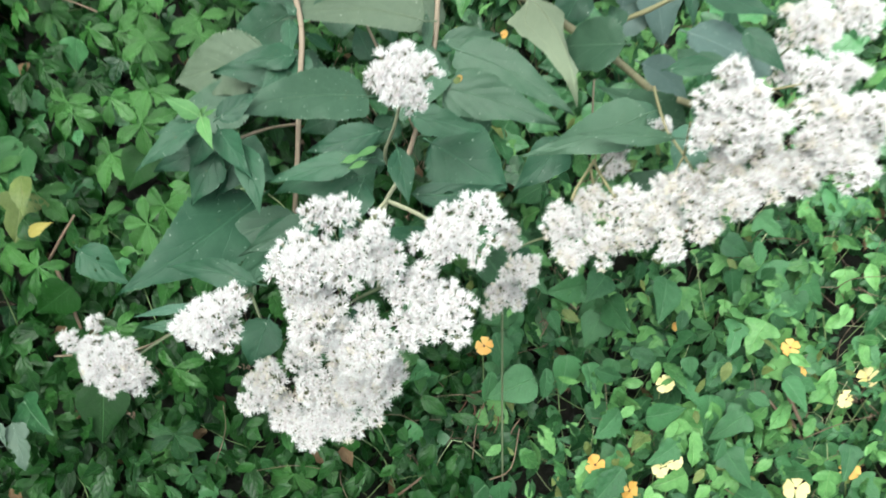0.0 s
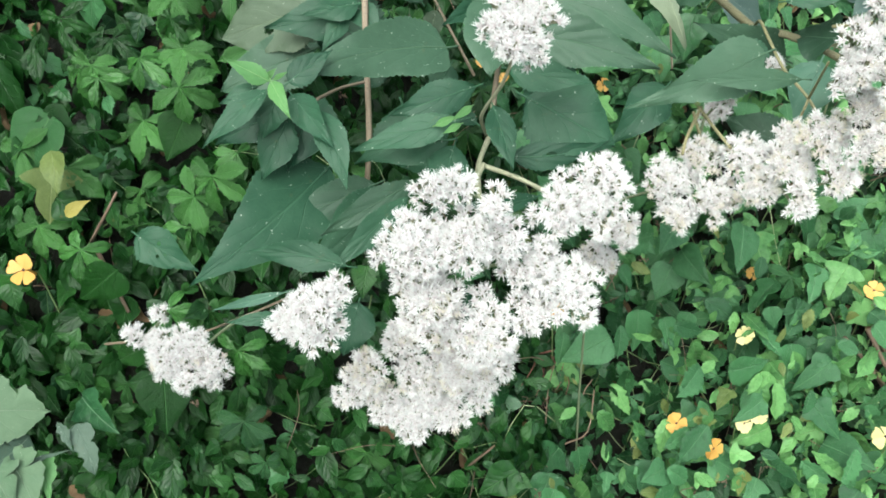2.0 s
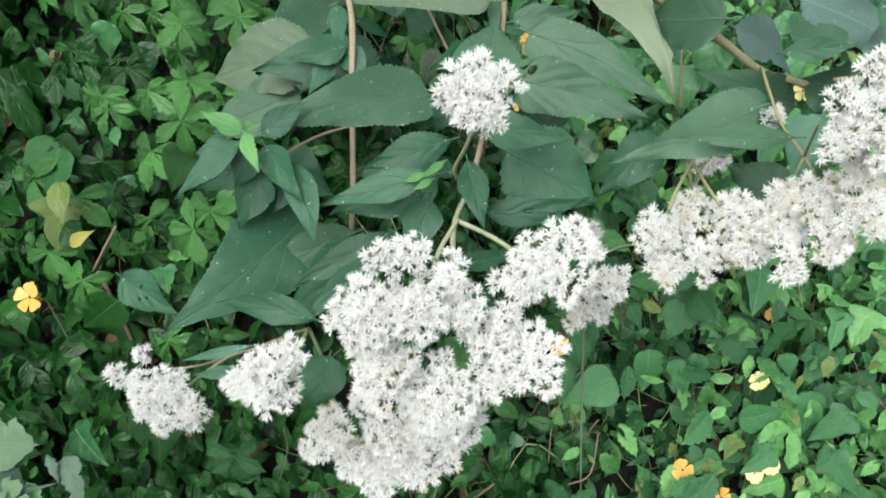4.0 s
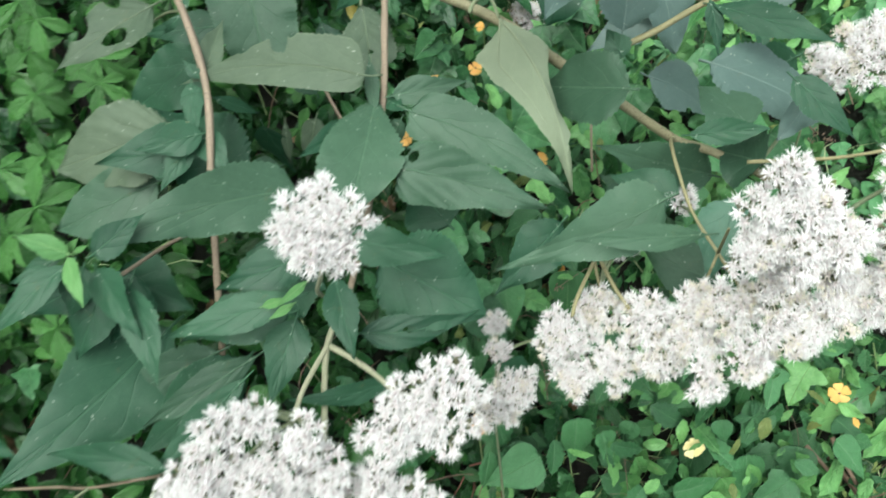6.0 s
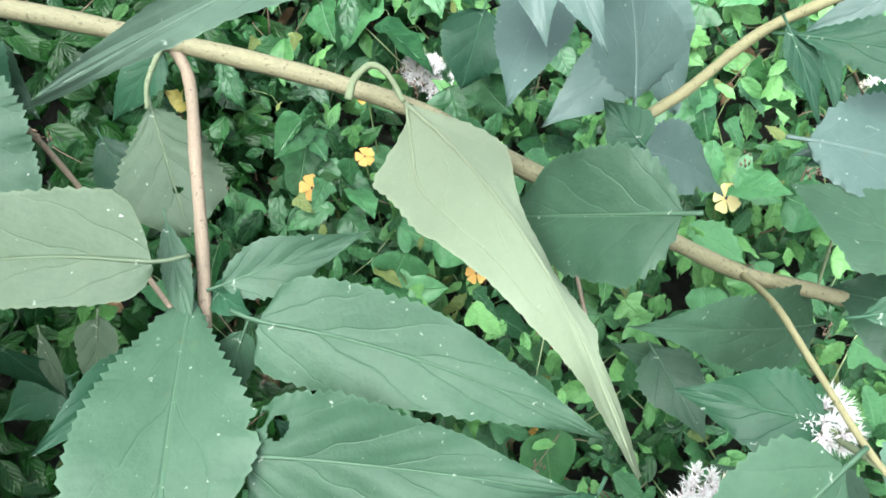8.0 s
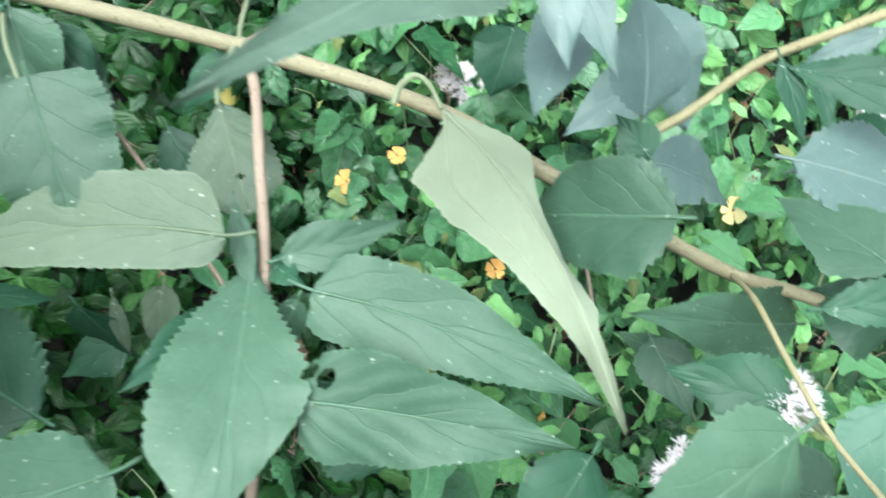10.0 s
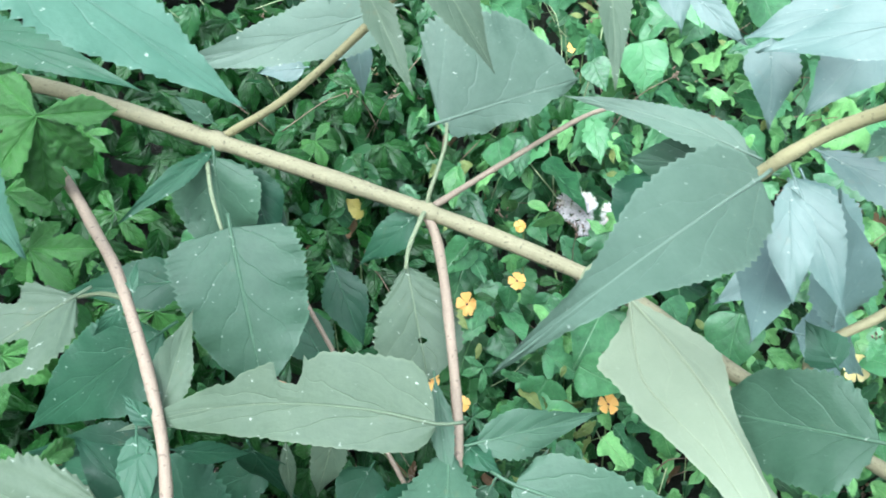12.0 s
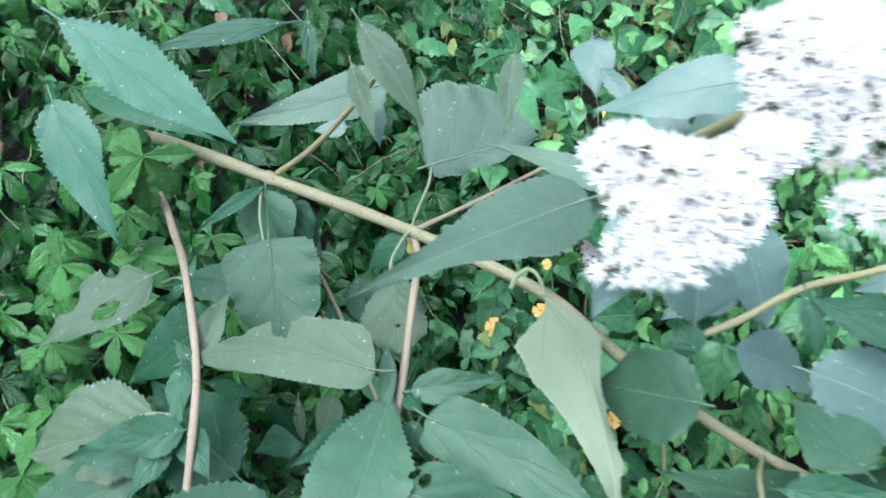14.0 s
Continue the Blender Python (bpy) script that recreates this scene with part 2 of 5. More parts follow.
def tube(points, r0, r1, sides=8, samples=7, lumps=0.0):
    """A round, tapering tube through the points (Catmull-Rom), as verts and faces."""
    p = np.asarray(points, float)
    p = np.vstack([2 * p[0] - p[1], p, 2 * p[-1] - p[-2]])
    line = []
    for a in range(1, len(p) - 2):
        for k in range(samples):
            s = k / samples
            line.append(0.5 * (2 * p[a] + (p[a + 1] - p[a - 1]) * s + (2 * p[a - 1] - 5 * p[a] + 4 * p[a + 1] - p[a + 2]) * s * s + (3 * p[a] - p[a - 1] - 3 * p[a + 1] + p[a + 2]) * s**3))
    line.append(p[-2])
    line = np.array(line)
    way = np.gradient(line, axis=0)
    way /= np.linalg.norm(way, axis=1)[:, None] + 1e-9
    ref = np.cross(way, (0.31, 0.2, 0.93))
    ref /= np.linalg.norm(ref, axis=1)[:, None] + 1e-9
    other = np.cross(way, ref)
    n = len(line)
    rad = np.linspace(r0, r1, n)
    if len(line) > 24:
        rad = rad * (1 + 0.05 * np.sin(np.arange(n) * 0.83 + 40 * r0) + 0.03 * np.sin(np.arange(n) * 2.1 + 9))
    if lumps:
        knots = np.abs(((np.arange(n) / samples) % 1.0) - 0.5) * 2
        rad = rad * (1 + lumps * np.clip(knots - 0.72, 0, 1) / 0.28)
    ang = np.linspace(0, 2 * np.pi, sides, endpoint=False)
    ring = line[:, None] + rad[:, None, None] * (np.cos(ang)[None, :, None] * ref[:, None] + np.sin(ang)[None, :, None] * other[:, None])
    verts = ring.reshape(-1, 3)
    faces = [(i * sides + j, i * sides + (j + 1) % sides, (i + 1) * sides + (j + 1) % sides, (i + 1) * sides + j) for i in range(n - 1) for j in range(sides)]
    faces += [tuple(range(sides))[::-1], tuple(range((n - 1) * sides, n * sides))]
    return verts, faces


PROFILE = {
    "ovate": ((0, 0.05, 0.12, 0.22, 0.3, 0.42, 0.55, 0.7, 0.82, 0.92, 1), (0.03, 0.42, 0.74, 0.96, 1.0, 0.92, 0.73, 0.46, 0.24, 0.09, 0)),
    "lance": ((0, 0.1, 0.25, 0.4, 0.55, 0.7, 0.85, 1), (0.03, 0.42, 0.85, 1.0, 0.86, 0.57, 0.25, 0)),
    "round": ((0, 0.06, 0.16, 0.3, 0.45, 0.6, 0.75, 0.88, 1), (0.03, 0.5, 0.84, 1.0, 0.98, 0.86, 0.62, 0.3, 0)),
    "broad": ((0, 0.03, 0.08, 0.16, 0.28, 0.45, 0.62, 0.78, 0.9, 1), (0.04, 0.32, 0.6, 0.84, 1.0, 0.98, 0.84, 0.58, 0.28, 0)),
    "truncate": ((0, 0.02, 0.06, 0.14, 0.25, 0.42, 0.6, 0.78, 0.9, 1), (0.2, 0.66, 0.9, 1.0, 0.98, 0.94, 0.86, 0.62, 0.36, 0)),
    "spade": ((0, 0.08, 0.2, 0.34, 0.5, 0.64, 0.78, 0.9, 0.96, 1), (0.06, 0.34, 0.58, 0.82, 0.97, 1.0, 0.86, 0.5, 0.22, 0)),
    "rhombic": ((0, 0.1, 0.25, 0.4, 0.52, 0.62, 0.75, 0.88, 1), (0.04, 0.24, 0.5, 0.8, 1.0, 0.96, 0.64, 0.28, 0)),
    "wedge": ((0, 0.02, 0.07, 0.14, 0.25, 0.4, 0.55, 0.7, 0.85, 0.94, 1), (0.25, 0.66, 0.9, 1.0, 0.99, 0.88, 0.7, 0.48, 0.23, 0.09, 0)),
    "tailed": ((0, 0.03, 0.09, 0.18, 0.28, 0.4, 0.52, 0.66, 0.8, 0.92, 1), (0.2, 0.58, 0.88, 1.0, 0.99, 0.85, 0.62, 0.36, 0.19, 0.08, 0)),
    "blunt_upper": ((0, 0.02, 0.06, 0.15, 0.34, 0.44, 0.55, 0.66, 0.8, 0.92, 1), (0.5, 0.82, 0.98, 1.0, 0.94, 0.82, 0.62, 0.42, 0.2, 0.08, 0)),
    "blunt_lower": ((0, 0.03, 0.07, 0.16, 0.3, 0.45, 0.6, 0.74, 0.86, 1), (0.2, 0.6, 0.86, 1.0, 0.97, 0.9, 0.8, 0.5, 0.2, 0)),
    "droop_outer": ((0, 0.03, 0.07, 0.14, 0.2, 0.254, 0.335, 0.476, 0.577, 0.653, 0.72, 0.804, 0.893, 1), (0, 0.14, 0.42, 0.98, 1, 1, 0.93, 0.67, 0.52, 0.39, 0.26, 0.14, 0.087, 0)),
    "droop_inner": ((0, 0.05, 0.13, 0.2, 0.254, 0.31, 0.365, 0.445, 0.577, 0.68, 0.734, 0.78, 0.893, 1), (0, 0.1, 0.27, 0.43, 0.49, 0.4, 0.28, 0.17, 0.11, 0.15, 0.18, 0.082, 0.053, 0)),
}


def blade(length, width, shape, arch=0.03, bend=0.0, fold=0.12, teeth=17, across=10, holes=(), seed=0, rows=4, lop=0.0, bites=(), tooth=1.0):
    """A leaf blade along +x, face up +z: verts, faces and uv. shape: one profile, or one for each flank (-y, +y).
    holes: (u, v, half length, half width) eaten away; bites: (flank, u, half length, depth) out of the edge."""
    rnd = random.Random(seed)
    flanks = [PROFILE[k] for k in ((shape, shape) if isinstance(shape, str) else shape)]
    nu = teeth * rows
    verts, uvs, faces = [], [], []
    ph, ph2, amp = rnd.uniform(0, 6), rnd.uniform(0, 6), rnd.uniform(0.03, 0.075)
    twist = rnd.uniform(-0.16, 0.16)
    deep = [[rnd.uniform(0.45, 1.35) for _ in range(teeth + 2)] for _ in range(2)]
    sway = [[rnd.uniform(-1, 1) for _ in range(9)] for _ in range(2)]
    for i in range(nu + 1):
        u = i / nu
        saw = (1 - (i % rows) / (rows - 1)) ** 0.8
        for j in range(across + 1):
            v = 2 * j / across - 1
            up = int(v > 0)
            half = 0.5 * width * float(np.interp(u, *flanks[up]))
            notch = 0.035 + 0.07 * min(1.0, 0.012 / max(half, 0.002))
            edge = 1.0 - (notch * tooth * deep[up][i // rows] * saw * min(1.0, 6 * u) if 0.05 < u < 0.97 else 0.0) * abs(v) ** 6
            for side, at, reach, depth in bites:
                if up == side and abs(u - at) < reach:
                    edge *= 1 - depth * math.sqrt(1 - ((u - at) / reach) ** 2) * (1 + 0.12 * math.sin(90 * u + ph))
            flank = 1 + 0.07 * float(np.interp(u, np.linspace(0, 1, 9), sway[up])) * abs(v) + lop * (-1 if up else 1)
            y = half * v * edge * flank
            ripple = 0.010 * width * math.sin(2 * math.pi * u * teeth / 5 + ph2 + 2 * up) * abs(v) ** 3
            z = arch * length * 4 * u * (1 - u) + fold * abs(y) - 0.35 * fold * abs(y) * abs(v)
            z += amp * width * math.sin(8 * u + ph + 2 * up) * abs(v) ** 1.5 + twist * y * u + ripple
            z += 0.006 * width * math.sin(2 * math.pi * (6 * u - 2.3 * abs(v)) + ph2) * min(1, 3 * abs(v)) * (1 - u)
            verts.append((u * length + 0.1 * width * saw * tooth * 0.25 * abs(v) ** 6, y + bend * length * 4 * u * (1 - u), z))
            uvs.append((u, (v + 1) / 2))
    w = across + 1
    for i in range(nu):
        for j in range(across):
            u, v = (i + 0.5) / nu, 2 * (j + 0.5) / across - 1
            wob = 1 + 0.25 * math.sin(7 * math.atan2(v, u) + ph)
            if any(((u - hu) / ru) ** 2 + ((v - hv) / rv) ** 2 < wob for hu, hv, ru, rv in holes):
                continue
            faces.append((i * w + j, (i + 1) * w + j, (i + 1) * w + j + 1, i * w + j + 1))
    return np.array(verts), faces, np.array(uvs)


def axes(base, tip, roll=0.0, face=FACE):
    """The pose that lays a leaf's +x from base to tip, with its upper face turned to face."""
    base, tip = Vector(base), Vector(tip)
    x = (tip - base).normalized()
    z = (face - face.dot(x) * x).normalized()
    z = Matrix.Rotation(radians(roll), 3, x) @ z
    y = z.cross(x)
    m = Matrix((x, y, z)).transposed().to_4x4()
    m.translation = base
    return m, (tip - base).length


# ---- the bank ----
def soft(a, b, x):
    s = min(1.0, max(0.0, (x - a) / (b - a)))
    return s * s * (3 - 2 * s)


def soil_height(x, y):
    """A grassy foot, then a bank of about 37 degrees that levels off behind."""
    up = 0.75 * max(0.0, min(y, 3.6) - 0.22) + 0.08 * max(0.0, min(y, 12.0) - 3.6)
    up += 0.27 * soft(0.12, -0.38, x) * soft(0.15, 0.6, y) * soft(3.2, 2.0, y)
    # added steep bank out of view on the left, to block sky light
    up += 3.0 * soft(-0.78, -1.7, x) * soft(-2.6, -0.8, y) * soft(7.0, 4.5, y)
    near = soft(9.0, 4.0, abs(x) + abs(y - 1))
    up += near * (0.035 * noise.noise((3.1 * x, 3.1 * y, 0.3)) + 0.02 * noise.noise((9 * x, 9 * y, 1.7)))
    return up + (1 - near) * 0.15 * noise.noise((0.3 * x, 0.3 * y, 2.0))


def build_ground():
    s = np.linspace(-1, 1, 141)
    xs = 2.2 * s + 3000.0 * np.sign(s) * np.abs(s) ** 15
    ys = 0.9 + 2.2 * s + 3000.0 * np.sign(s) * np.abs(s) ** 15
    verts = [(x, y, soil_height(x, y)) for y in ys for x in xs]
    n = len(xs)
    faces = [(j * n + i, j * n + i + 1, (j + 1) * n + i + 1, (j + 1) * n + i) for j in range(n - 1) for i in range(n - 1)]
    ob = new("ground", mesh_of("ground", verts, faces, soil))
    return tagged(ob, "dark shaded soil of a steep overgrown bank", "ground", kind="structure")


ground = build_ground()

# ---- the shrub ----
shrub = thing("flowering_shrub", (0, 0, 0), "straggling shrub with white flower heads, toothed leaves and bare arching stems", "shrub")
leaf_count = [0]
head_count = [0]


def leaf(base, tip, width, shape, material, arch, bend, fold, roll, holes=(), lop=0.0, bites=(), tooth=1.0, nerve=False):
    leaf_count[0] += 1
    m, length = axes(base, tip, roll)
    arch *= random.Random(leaf_count[0]).uniform(0.5, 1.1)
    count = max(7, min(30, round(length / 0.0042)))
    verts, faces, uvs = blade(length, width, shape, arch, bend, fold, teeth=count, across=40 if holes else 10, rows=6 if holes else 4, lop=lop, holes=holes, seed=leaf_count[0], bites=bites, tooth=tooth)
    r = 0.0006 + 0.010 * width
    rib, rib_faces = tube([(-0.09 * length, 0, -0.02 * length), (0, 0, 0), *[(u * length, bend * length * 4 * u * (1 - u), arch * length * 4 * u * (1 - u) - 0.2 * r) for u in (0.2, 0.45, 0.7, 0.95)]], r, 0.25 * r, 5, 3)
    if nerve:
        # a second strong vein that runs out from the base along the middle of the wide flank
        side, side_faces = tube([verts[round(u * count * 4) * 11 + j] + np.array((0, 0, 0.0003)) for u, j in ((0.0, 5), (0.12, 3), (0.24, 2), (0.36, 2), (0.5, 2), (0.66, 2))], 0.7 * r, 0.15 * r, 5, 4)
        rib_faces = rib_faces + [tuple(k + len(rib) for k in f) for f in side_faces]
        rib = np.vstack([rib, side])
    faces = faces + [tuple(k + len(verts) for k in f) for f in rib_faces]
    uvs = np.vstack([uvs, np.tile((0.5, 0.5), (len(rib), 1))])
    me = mesh_of("leaf", np.vstack([verts, rib]), faces, material, uvs)
    label = {leaf_under: "pale yellow-green leaf", leaf_young: "fresh light-green young leaf"}.get(material, "")
    ob = part("leaf", me, shrub, label)
    ob.matrix_basis = m
    return ob


JOINTS = []


def stem(name, r0, r1, material, *points):
    if r0 > 0.0012:
        JOINTS.extend(Vector(p) for p in points[1:])
    verts, faces = tube(points, r0, r1, 10, 9, 0.0)
    k = np.arange(len(verts))
    step = np.linalg.norm(np.diff(verts[::10], axis=0), axis=1)
    along = np.concatenate([[0.0], np.cumsum(step)])
    uvs = np.column_stack([along[k // 10] * 4.0, np.abs((k % 10) / 5.0 - 1.0)])
    return part(name, mesh_of(name, verts, faces, material, uvs), shrub)


def node(at, way, r, length):
    """The swollen joint of a stem, lengthened along way."""
    verts, faces, sides, rings = [], [], 10, 7
    for i in range(rings + 1):
        s = math.pi * i / rings
        for j in range(sides):
            q = 2 * math.pi * j / sides
            wob = 1 + 0.08 * math.sin(3 * q + 5 * i)
            verts.append((-length * math.cos(s), r * wob * math.sin(s) * math.cos(q), r * wob * math.sin(s) * math.sin(q)))
    for i in range(rings):
        for j in range(sides):
            faces.append((i * sides + j, i * sides + (j + 1) % sides, (i + 1) * sides + (j + 1) % sides, (i + 1) * sides + j))
    ob = part("stem_node", mesh_of("stem_node", verts, faces, bark), shrub)
    ob.matrix_basis = axes(at, Vector(at) + Vector(way))[0]
    return ob


def head_shape(seed, size=0.0052):
    """One tuft: a green cup with florets whose thin white styles stand out all round."""
    rnd = random.Random(seed)
    verts, faces, mats = [], [], []

    def spike(a, b, ra, rb, mat, sides=3):
        d = (b - a).normalized()
        s = d.orthogonal().normalized()
        q = d.cross(s)
        k = len(verts)
        for c, r in ((a, ra), (b, rb)):
            for j in range(sides):
                ang = 2 * math.pi * j / sides
                verts.append(c + r * (math.cos(ang) * s + math.sin(ang) * q))
        for j in range(sides):
            faces.append((k + j, k + (j + 1) % sides, k + sides + (j + 1) % sides, k + sides + j))
            mats.append(mat)
        faces.append(tuple(k + sides + j for j in range(sides)))
        mats.append(mat)

    def thorn(a, b, r, mat):
        d = (b - a).normalized()
        s = d.orthogonal().normalized()
        q = d.cross(s)
        k = len(verts)
        verts.extend([a + r * s, a + r * (0.87 * q - 0.5 * s), a - r * (0.87 * q + 0.5 * s), b])
        for j in range(3):
            faces.append((k + j, k + (j + 1) % 3, k + 3))
            mats.append(mat)

    spike(Vector((0, 0, -1.3 * size)), Vector((0, 0, 0.1 * size)), 0.18 * size, 0.34 * size, 1, 5)
    for k in range(13):
        z = 1 - 0.95 * (k + 0.5) / 13
        ang = 2.4 * k + rnd.uniform(-0.3, 0.3)
        r = math.sqrt(max(0, 1 - z * z))
        d = Vector((r * math.cos(ang), r * math.sin(ang), 0.35 + z)).normalized()
        root = 0.16 * size * d
        mouth = root + 0.5 * size * rnd.uniform(0.8, 1.15) * d
        spike(root, mouth, 0.07 * size, 0.17 * size, 3)
        for _ in range(3):
            e = (d + 0.6 * Vector((rnd.uniform(-1, 1), rnd.uniform(-1, 1), rnd.uniform(-0.4, 1)))).normalized()
            thorn(mouth, mouth + 0.8 * size * rnd.uniform(0.6, 1.25) * e, 0.062 * size, 0)
    return np.array([tuple(v) for v in verts]), faces, mats


HEADS = [head_shape(k) for k in range(6)]


def head_mesh(k, floret):
    verts, faces, mats = HEADS[k]
    me = mesh_of("flower_head", verts, faces, (floret, green_cup, floret, floret_tube), smooth=False)
    me.polygons.foreach_set("material_index", np.array(mats, dtype=np.int32))
    return me


HEAD_MESHES = {(k, f): head_mesh(k, f) for k in range(6) for f in (white_floret, cream_floret)}


def cluster(centre, radius, flat, aspect, turn, age):
    """A flat-topped, domed cluster of small white tufts on branching green stalks. age: the share of faded tufts."""
    rnd = random.Random(int(1e4 * (centre[0] + 2 * centre[1] + 3 * centre[2])))
    up = (FACE + Vector((rnd.uniform(-0.12, 0.12), 0, 0.25))).normalized()
    m, _ = axes(centre, Vector(centre) + Vector((1, 0, 0)), 0, up)
    m = m @ pose(0, 0, 0, 0, 0, turn)
    spots, knots, gapw = [], [], 0.0135 if radius < 0.0395 else 0.0170
    phase = [rnd.uniform(0, 6.28) for _ in range(3)]
    total = max(1, round(3.2 * aspect * (radius / gapw) ** 2))
    for k in range(total):
        d, ang = math.sqrt((k + 0.5) / total), 2.39996 * k + phase[2]
        rim = radius * (0.92 + 0.07 * math.sin(3 * ang + phase[0]) + 0.05 * math.sin(5 * ang + phase[1])) - 0.006
        x, y = aspect * d * rim * math.cos(ang) + rnd.gauss(0, 0.002), d * rim * math.sin(ang) + rnd.gauss(0, 0.002)
        knots.append((Vector((x, y, flat * radius * (1 - d * d) + rnd.gauss(0, 0.0035))), gapw * rnd.uniform(0.5, 0.68)))
    if not knots:
        knots = [(Vector((0, 0, 0)), min(radius, 0.012))]
    for knot, reach in knots:
        lean = Vector((knot.x / radius * 0.6 / aspect, knot.y / radius * 0.6, 1)).normalized()
        turned = lean.to_track_quat("Z", "Y")
        count = max(5, int((13 if age > 0 else 11) * (reach / 0.0105) ** 2))
        for k in range(count):
            d = math.sqrt((k + 0.5) / count)
            ang = 2.4 * k + knot.x * 900
            p = Vector((d * reach * math.cos(ang), d * reach * math.sin(ang), 0.62 * reach * (1 - d * d) + rnd.uniform(-0.0022, 0.0022)))
            spots.append((knot + turned @ p, lean + 0.75 * (turned @ Vector((d * math.cos(ang), d * math.sin(ang), 0)))))
    holder = new("flower_cluster")
    holder.parent, holder.empty_display_size = shrub, 0.02
    holder.matrix_basis = m
    verts, faces, mats, uv, base = [], [], [], [], 0
    stalk_v, stalk_f, sn = [], [], 0
    foot = Vector((0, 0, -1.0 * radius))
    start = m @ foot
    joint = min(JOINTS, key=lambda p: (p - start).length + (0.1 if p.z > start.z + 0.03 else 0.0))
    if (joint - start).length > 0.16:
        joint = Vector((start.x, start.y + 0.03, soil_height(start.x, start.y + 0.03)))
    JOINTS.append(start)
    mid = start.lerp(joint, 0.5) + Vector((0, 0.012, -0.006))
    back = m.inverted()
    pv, pf = tube([back @ joint, back @ mid, foot, foot * 0.45], 0.0017, 0.0012, 6, 5)
    part("flower_stalk", mesh_of("flower_stalk", pv, pf, petiole_skin), holder)
    for p, d in spots:
        tilt = d + Vector((rnd.uniform(-0.25, 0.25), rnd.uniform(-0.25, 0.25), 0))
        q = tilt.to_track_quat("Z", "Y")
        faded = rnd.random() < age * (0.75 + 0.5 * noise.noise((p.x * 70, p.y * 70, 1.0 + centre[0] * 9)))
        size = rnd.uniform(0.85, 1.2) * (0.9 if faded else 1.0)
        mm = Matrix.LocRotScale(p, q @ Euler((0, 0, rnd.uniform(0, 6.28))).to_quaternion(), (size,) * 3)
        k = rnd.randrange(6)
        if head_count[0] < 290:
            head_count[0] += 1
            ob = part("flower_head", HEAD_MESHES[(k, cream_floret if faded else white_floret)], holder)
            ob.matrix_basis = mm
        else:
            hv, hf, hm = HEADS[k]
            w = hv @ np.array(mm.to_3x3()).T + np.array(mm.translation)
            verts.append(w)
            faces += [tuple(c + base for c in f) for f in hf]
            mats += [2 if faded and c == 0 else c for c in hm]
            base += len(hv)
        if rnd.random() < 0.3:
            sv, sf = tube([foot + Vector((0, 0, rnd.uniform(0, 0.4) * radius)), foot.lerp(p, 0.5) + Vector((0, 0, 0.12 * radius)), p - 0.005 * tilt.normalized()], 0.0009, 0.0005, 4, 2)
            stalk_v.append(sv)
            stalk_f += [tuple(c + sn for c in f) for f in sf]
            sn += len(sv)
    if verts:
        me = mesh_of("flower_mass", np.vstack(verts), faces, (white_floret, green_cup, cream_floret, floret_tube), smooth=False)
        me.polygons.foreach_set("material_index", np.array(mats, dtype=np.int32))
        tagged(part("flower_mass", me, holder), kind="stuff")
    if stalk_v:
        tagged(part("stalk_mass", mesh_of("stalk_mass", np.vstack(stalk_v), stalk_f, vine_stalk), holder), kind="stuff")
    return holder


# stems and branches
stem("main_stem", 0.0068, 0.0034, bark, (-0.400, 1.460, 1.100), (-0.375, 1.360, 1.260), (-0.250, 1.185, 1.325), (-0.109, 1.106, 1.296), (0.027, 1.051, 1.252), (0.136, 0.990, 1.215), (0.190, 0.925, 1.193), (0.237, 0.885, 1.168), (0.287, 0.879, 1.126), (0.312, 0.850, 1.128), (0.346, 0.829, 1.116), (0.384, 0.795, 1.101))
stem("branch", 0.0036, 0.0027, bark_pink, (0.027, 1.051, 1.252), (0.032, 1.030, 1.236), (0.031, 0.964, 1.222), (0.025, 0.889, 1.192), (0.004, 0.826, 1.132), (-0.014, 0.735, 1.112))
stem("branch", 0.0027, 0.0022, bark_pale, (-0.014, 0.735, 1.112), (-0.030, 0.682, 1.108), (-0.031, 0.614, 1.094), (-0.032, 0.577, 1.085))
stem("branch", 0.0038, 0.0029, bark_pink, (-0.330, 1.277, 1.310), (-0.219, 1.102, 1.293), (-0.175, 1.022, 1.286), (-0.149, 0.969, 1.273), (-0.125, 0.891, 1.229), (-0.127, 0.827, 1.171), (-0.132, 0.769, 1.103), (-0.145, 0.751, 1.033))
stem("branch", 0.0029, 0.0025, bark_olive, (-0.107, 1.114, 1.295), (-0.052, 1.086, 1.330), (0.005, 1.055, 1.379), (0.037, 1.038, 1.412))
stem("branch", 0.0022, 0.0018, bark_pink, (-0.121, 1.106, 1.283), (-0.096, 1.105, 1.225), (-0.074, 1.099, 1.158), (-0.011, 0.995, 1.040))
stem("branch", 0.0024, 0.0016, bark_pink, (0.027, 1.051, 1.252), (0.087, 1.098, 1.255), (0.149, 1.129, 1.267), (0.174, 1.142, 1.267))
stem("branch", 0.0036, 0.0034, bark_olive, (0.185, 0.916, 1.327), (0.194, 0.908, 1.341), (0.214, 0.896, 1.360), (0.231, 0.864, 1.383), (0.251, 0.759, 1.439))
stem("branch", 0.0032, 0.0028, bark_olive, (0.225, 0.885, 1.172), (0.240, 0.926, 1.193), (0.283, 0.935, 1.209), (0.328, 0.946, 1.224), (0.367, 0.937, 1.238), (0.407, 0.929, 1.251))
stem("branch", 0.0017, 0.0012, bark_olive, (0.287, 0.879, 1.126), (0.268, 0.822, 1.160), (0.264, 0.785, 1.158), (0.265, 0.744, 1.147), (0.274, 0.705, 1.137), (0.290, 0.690, 1.110))
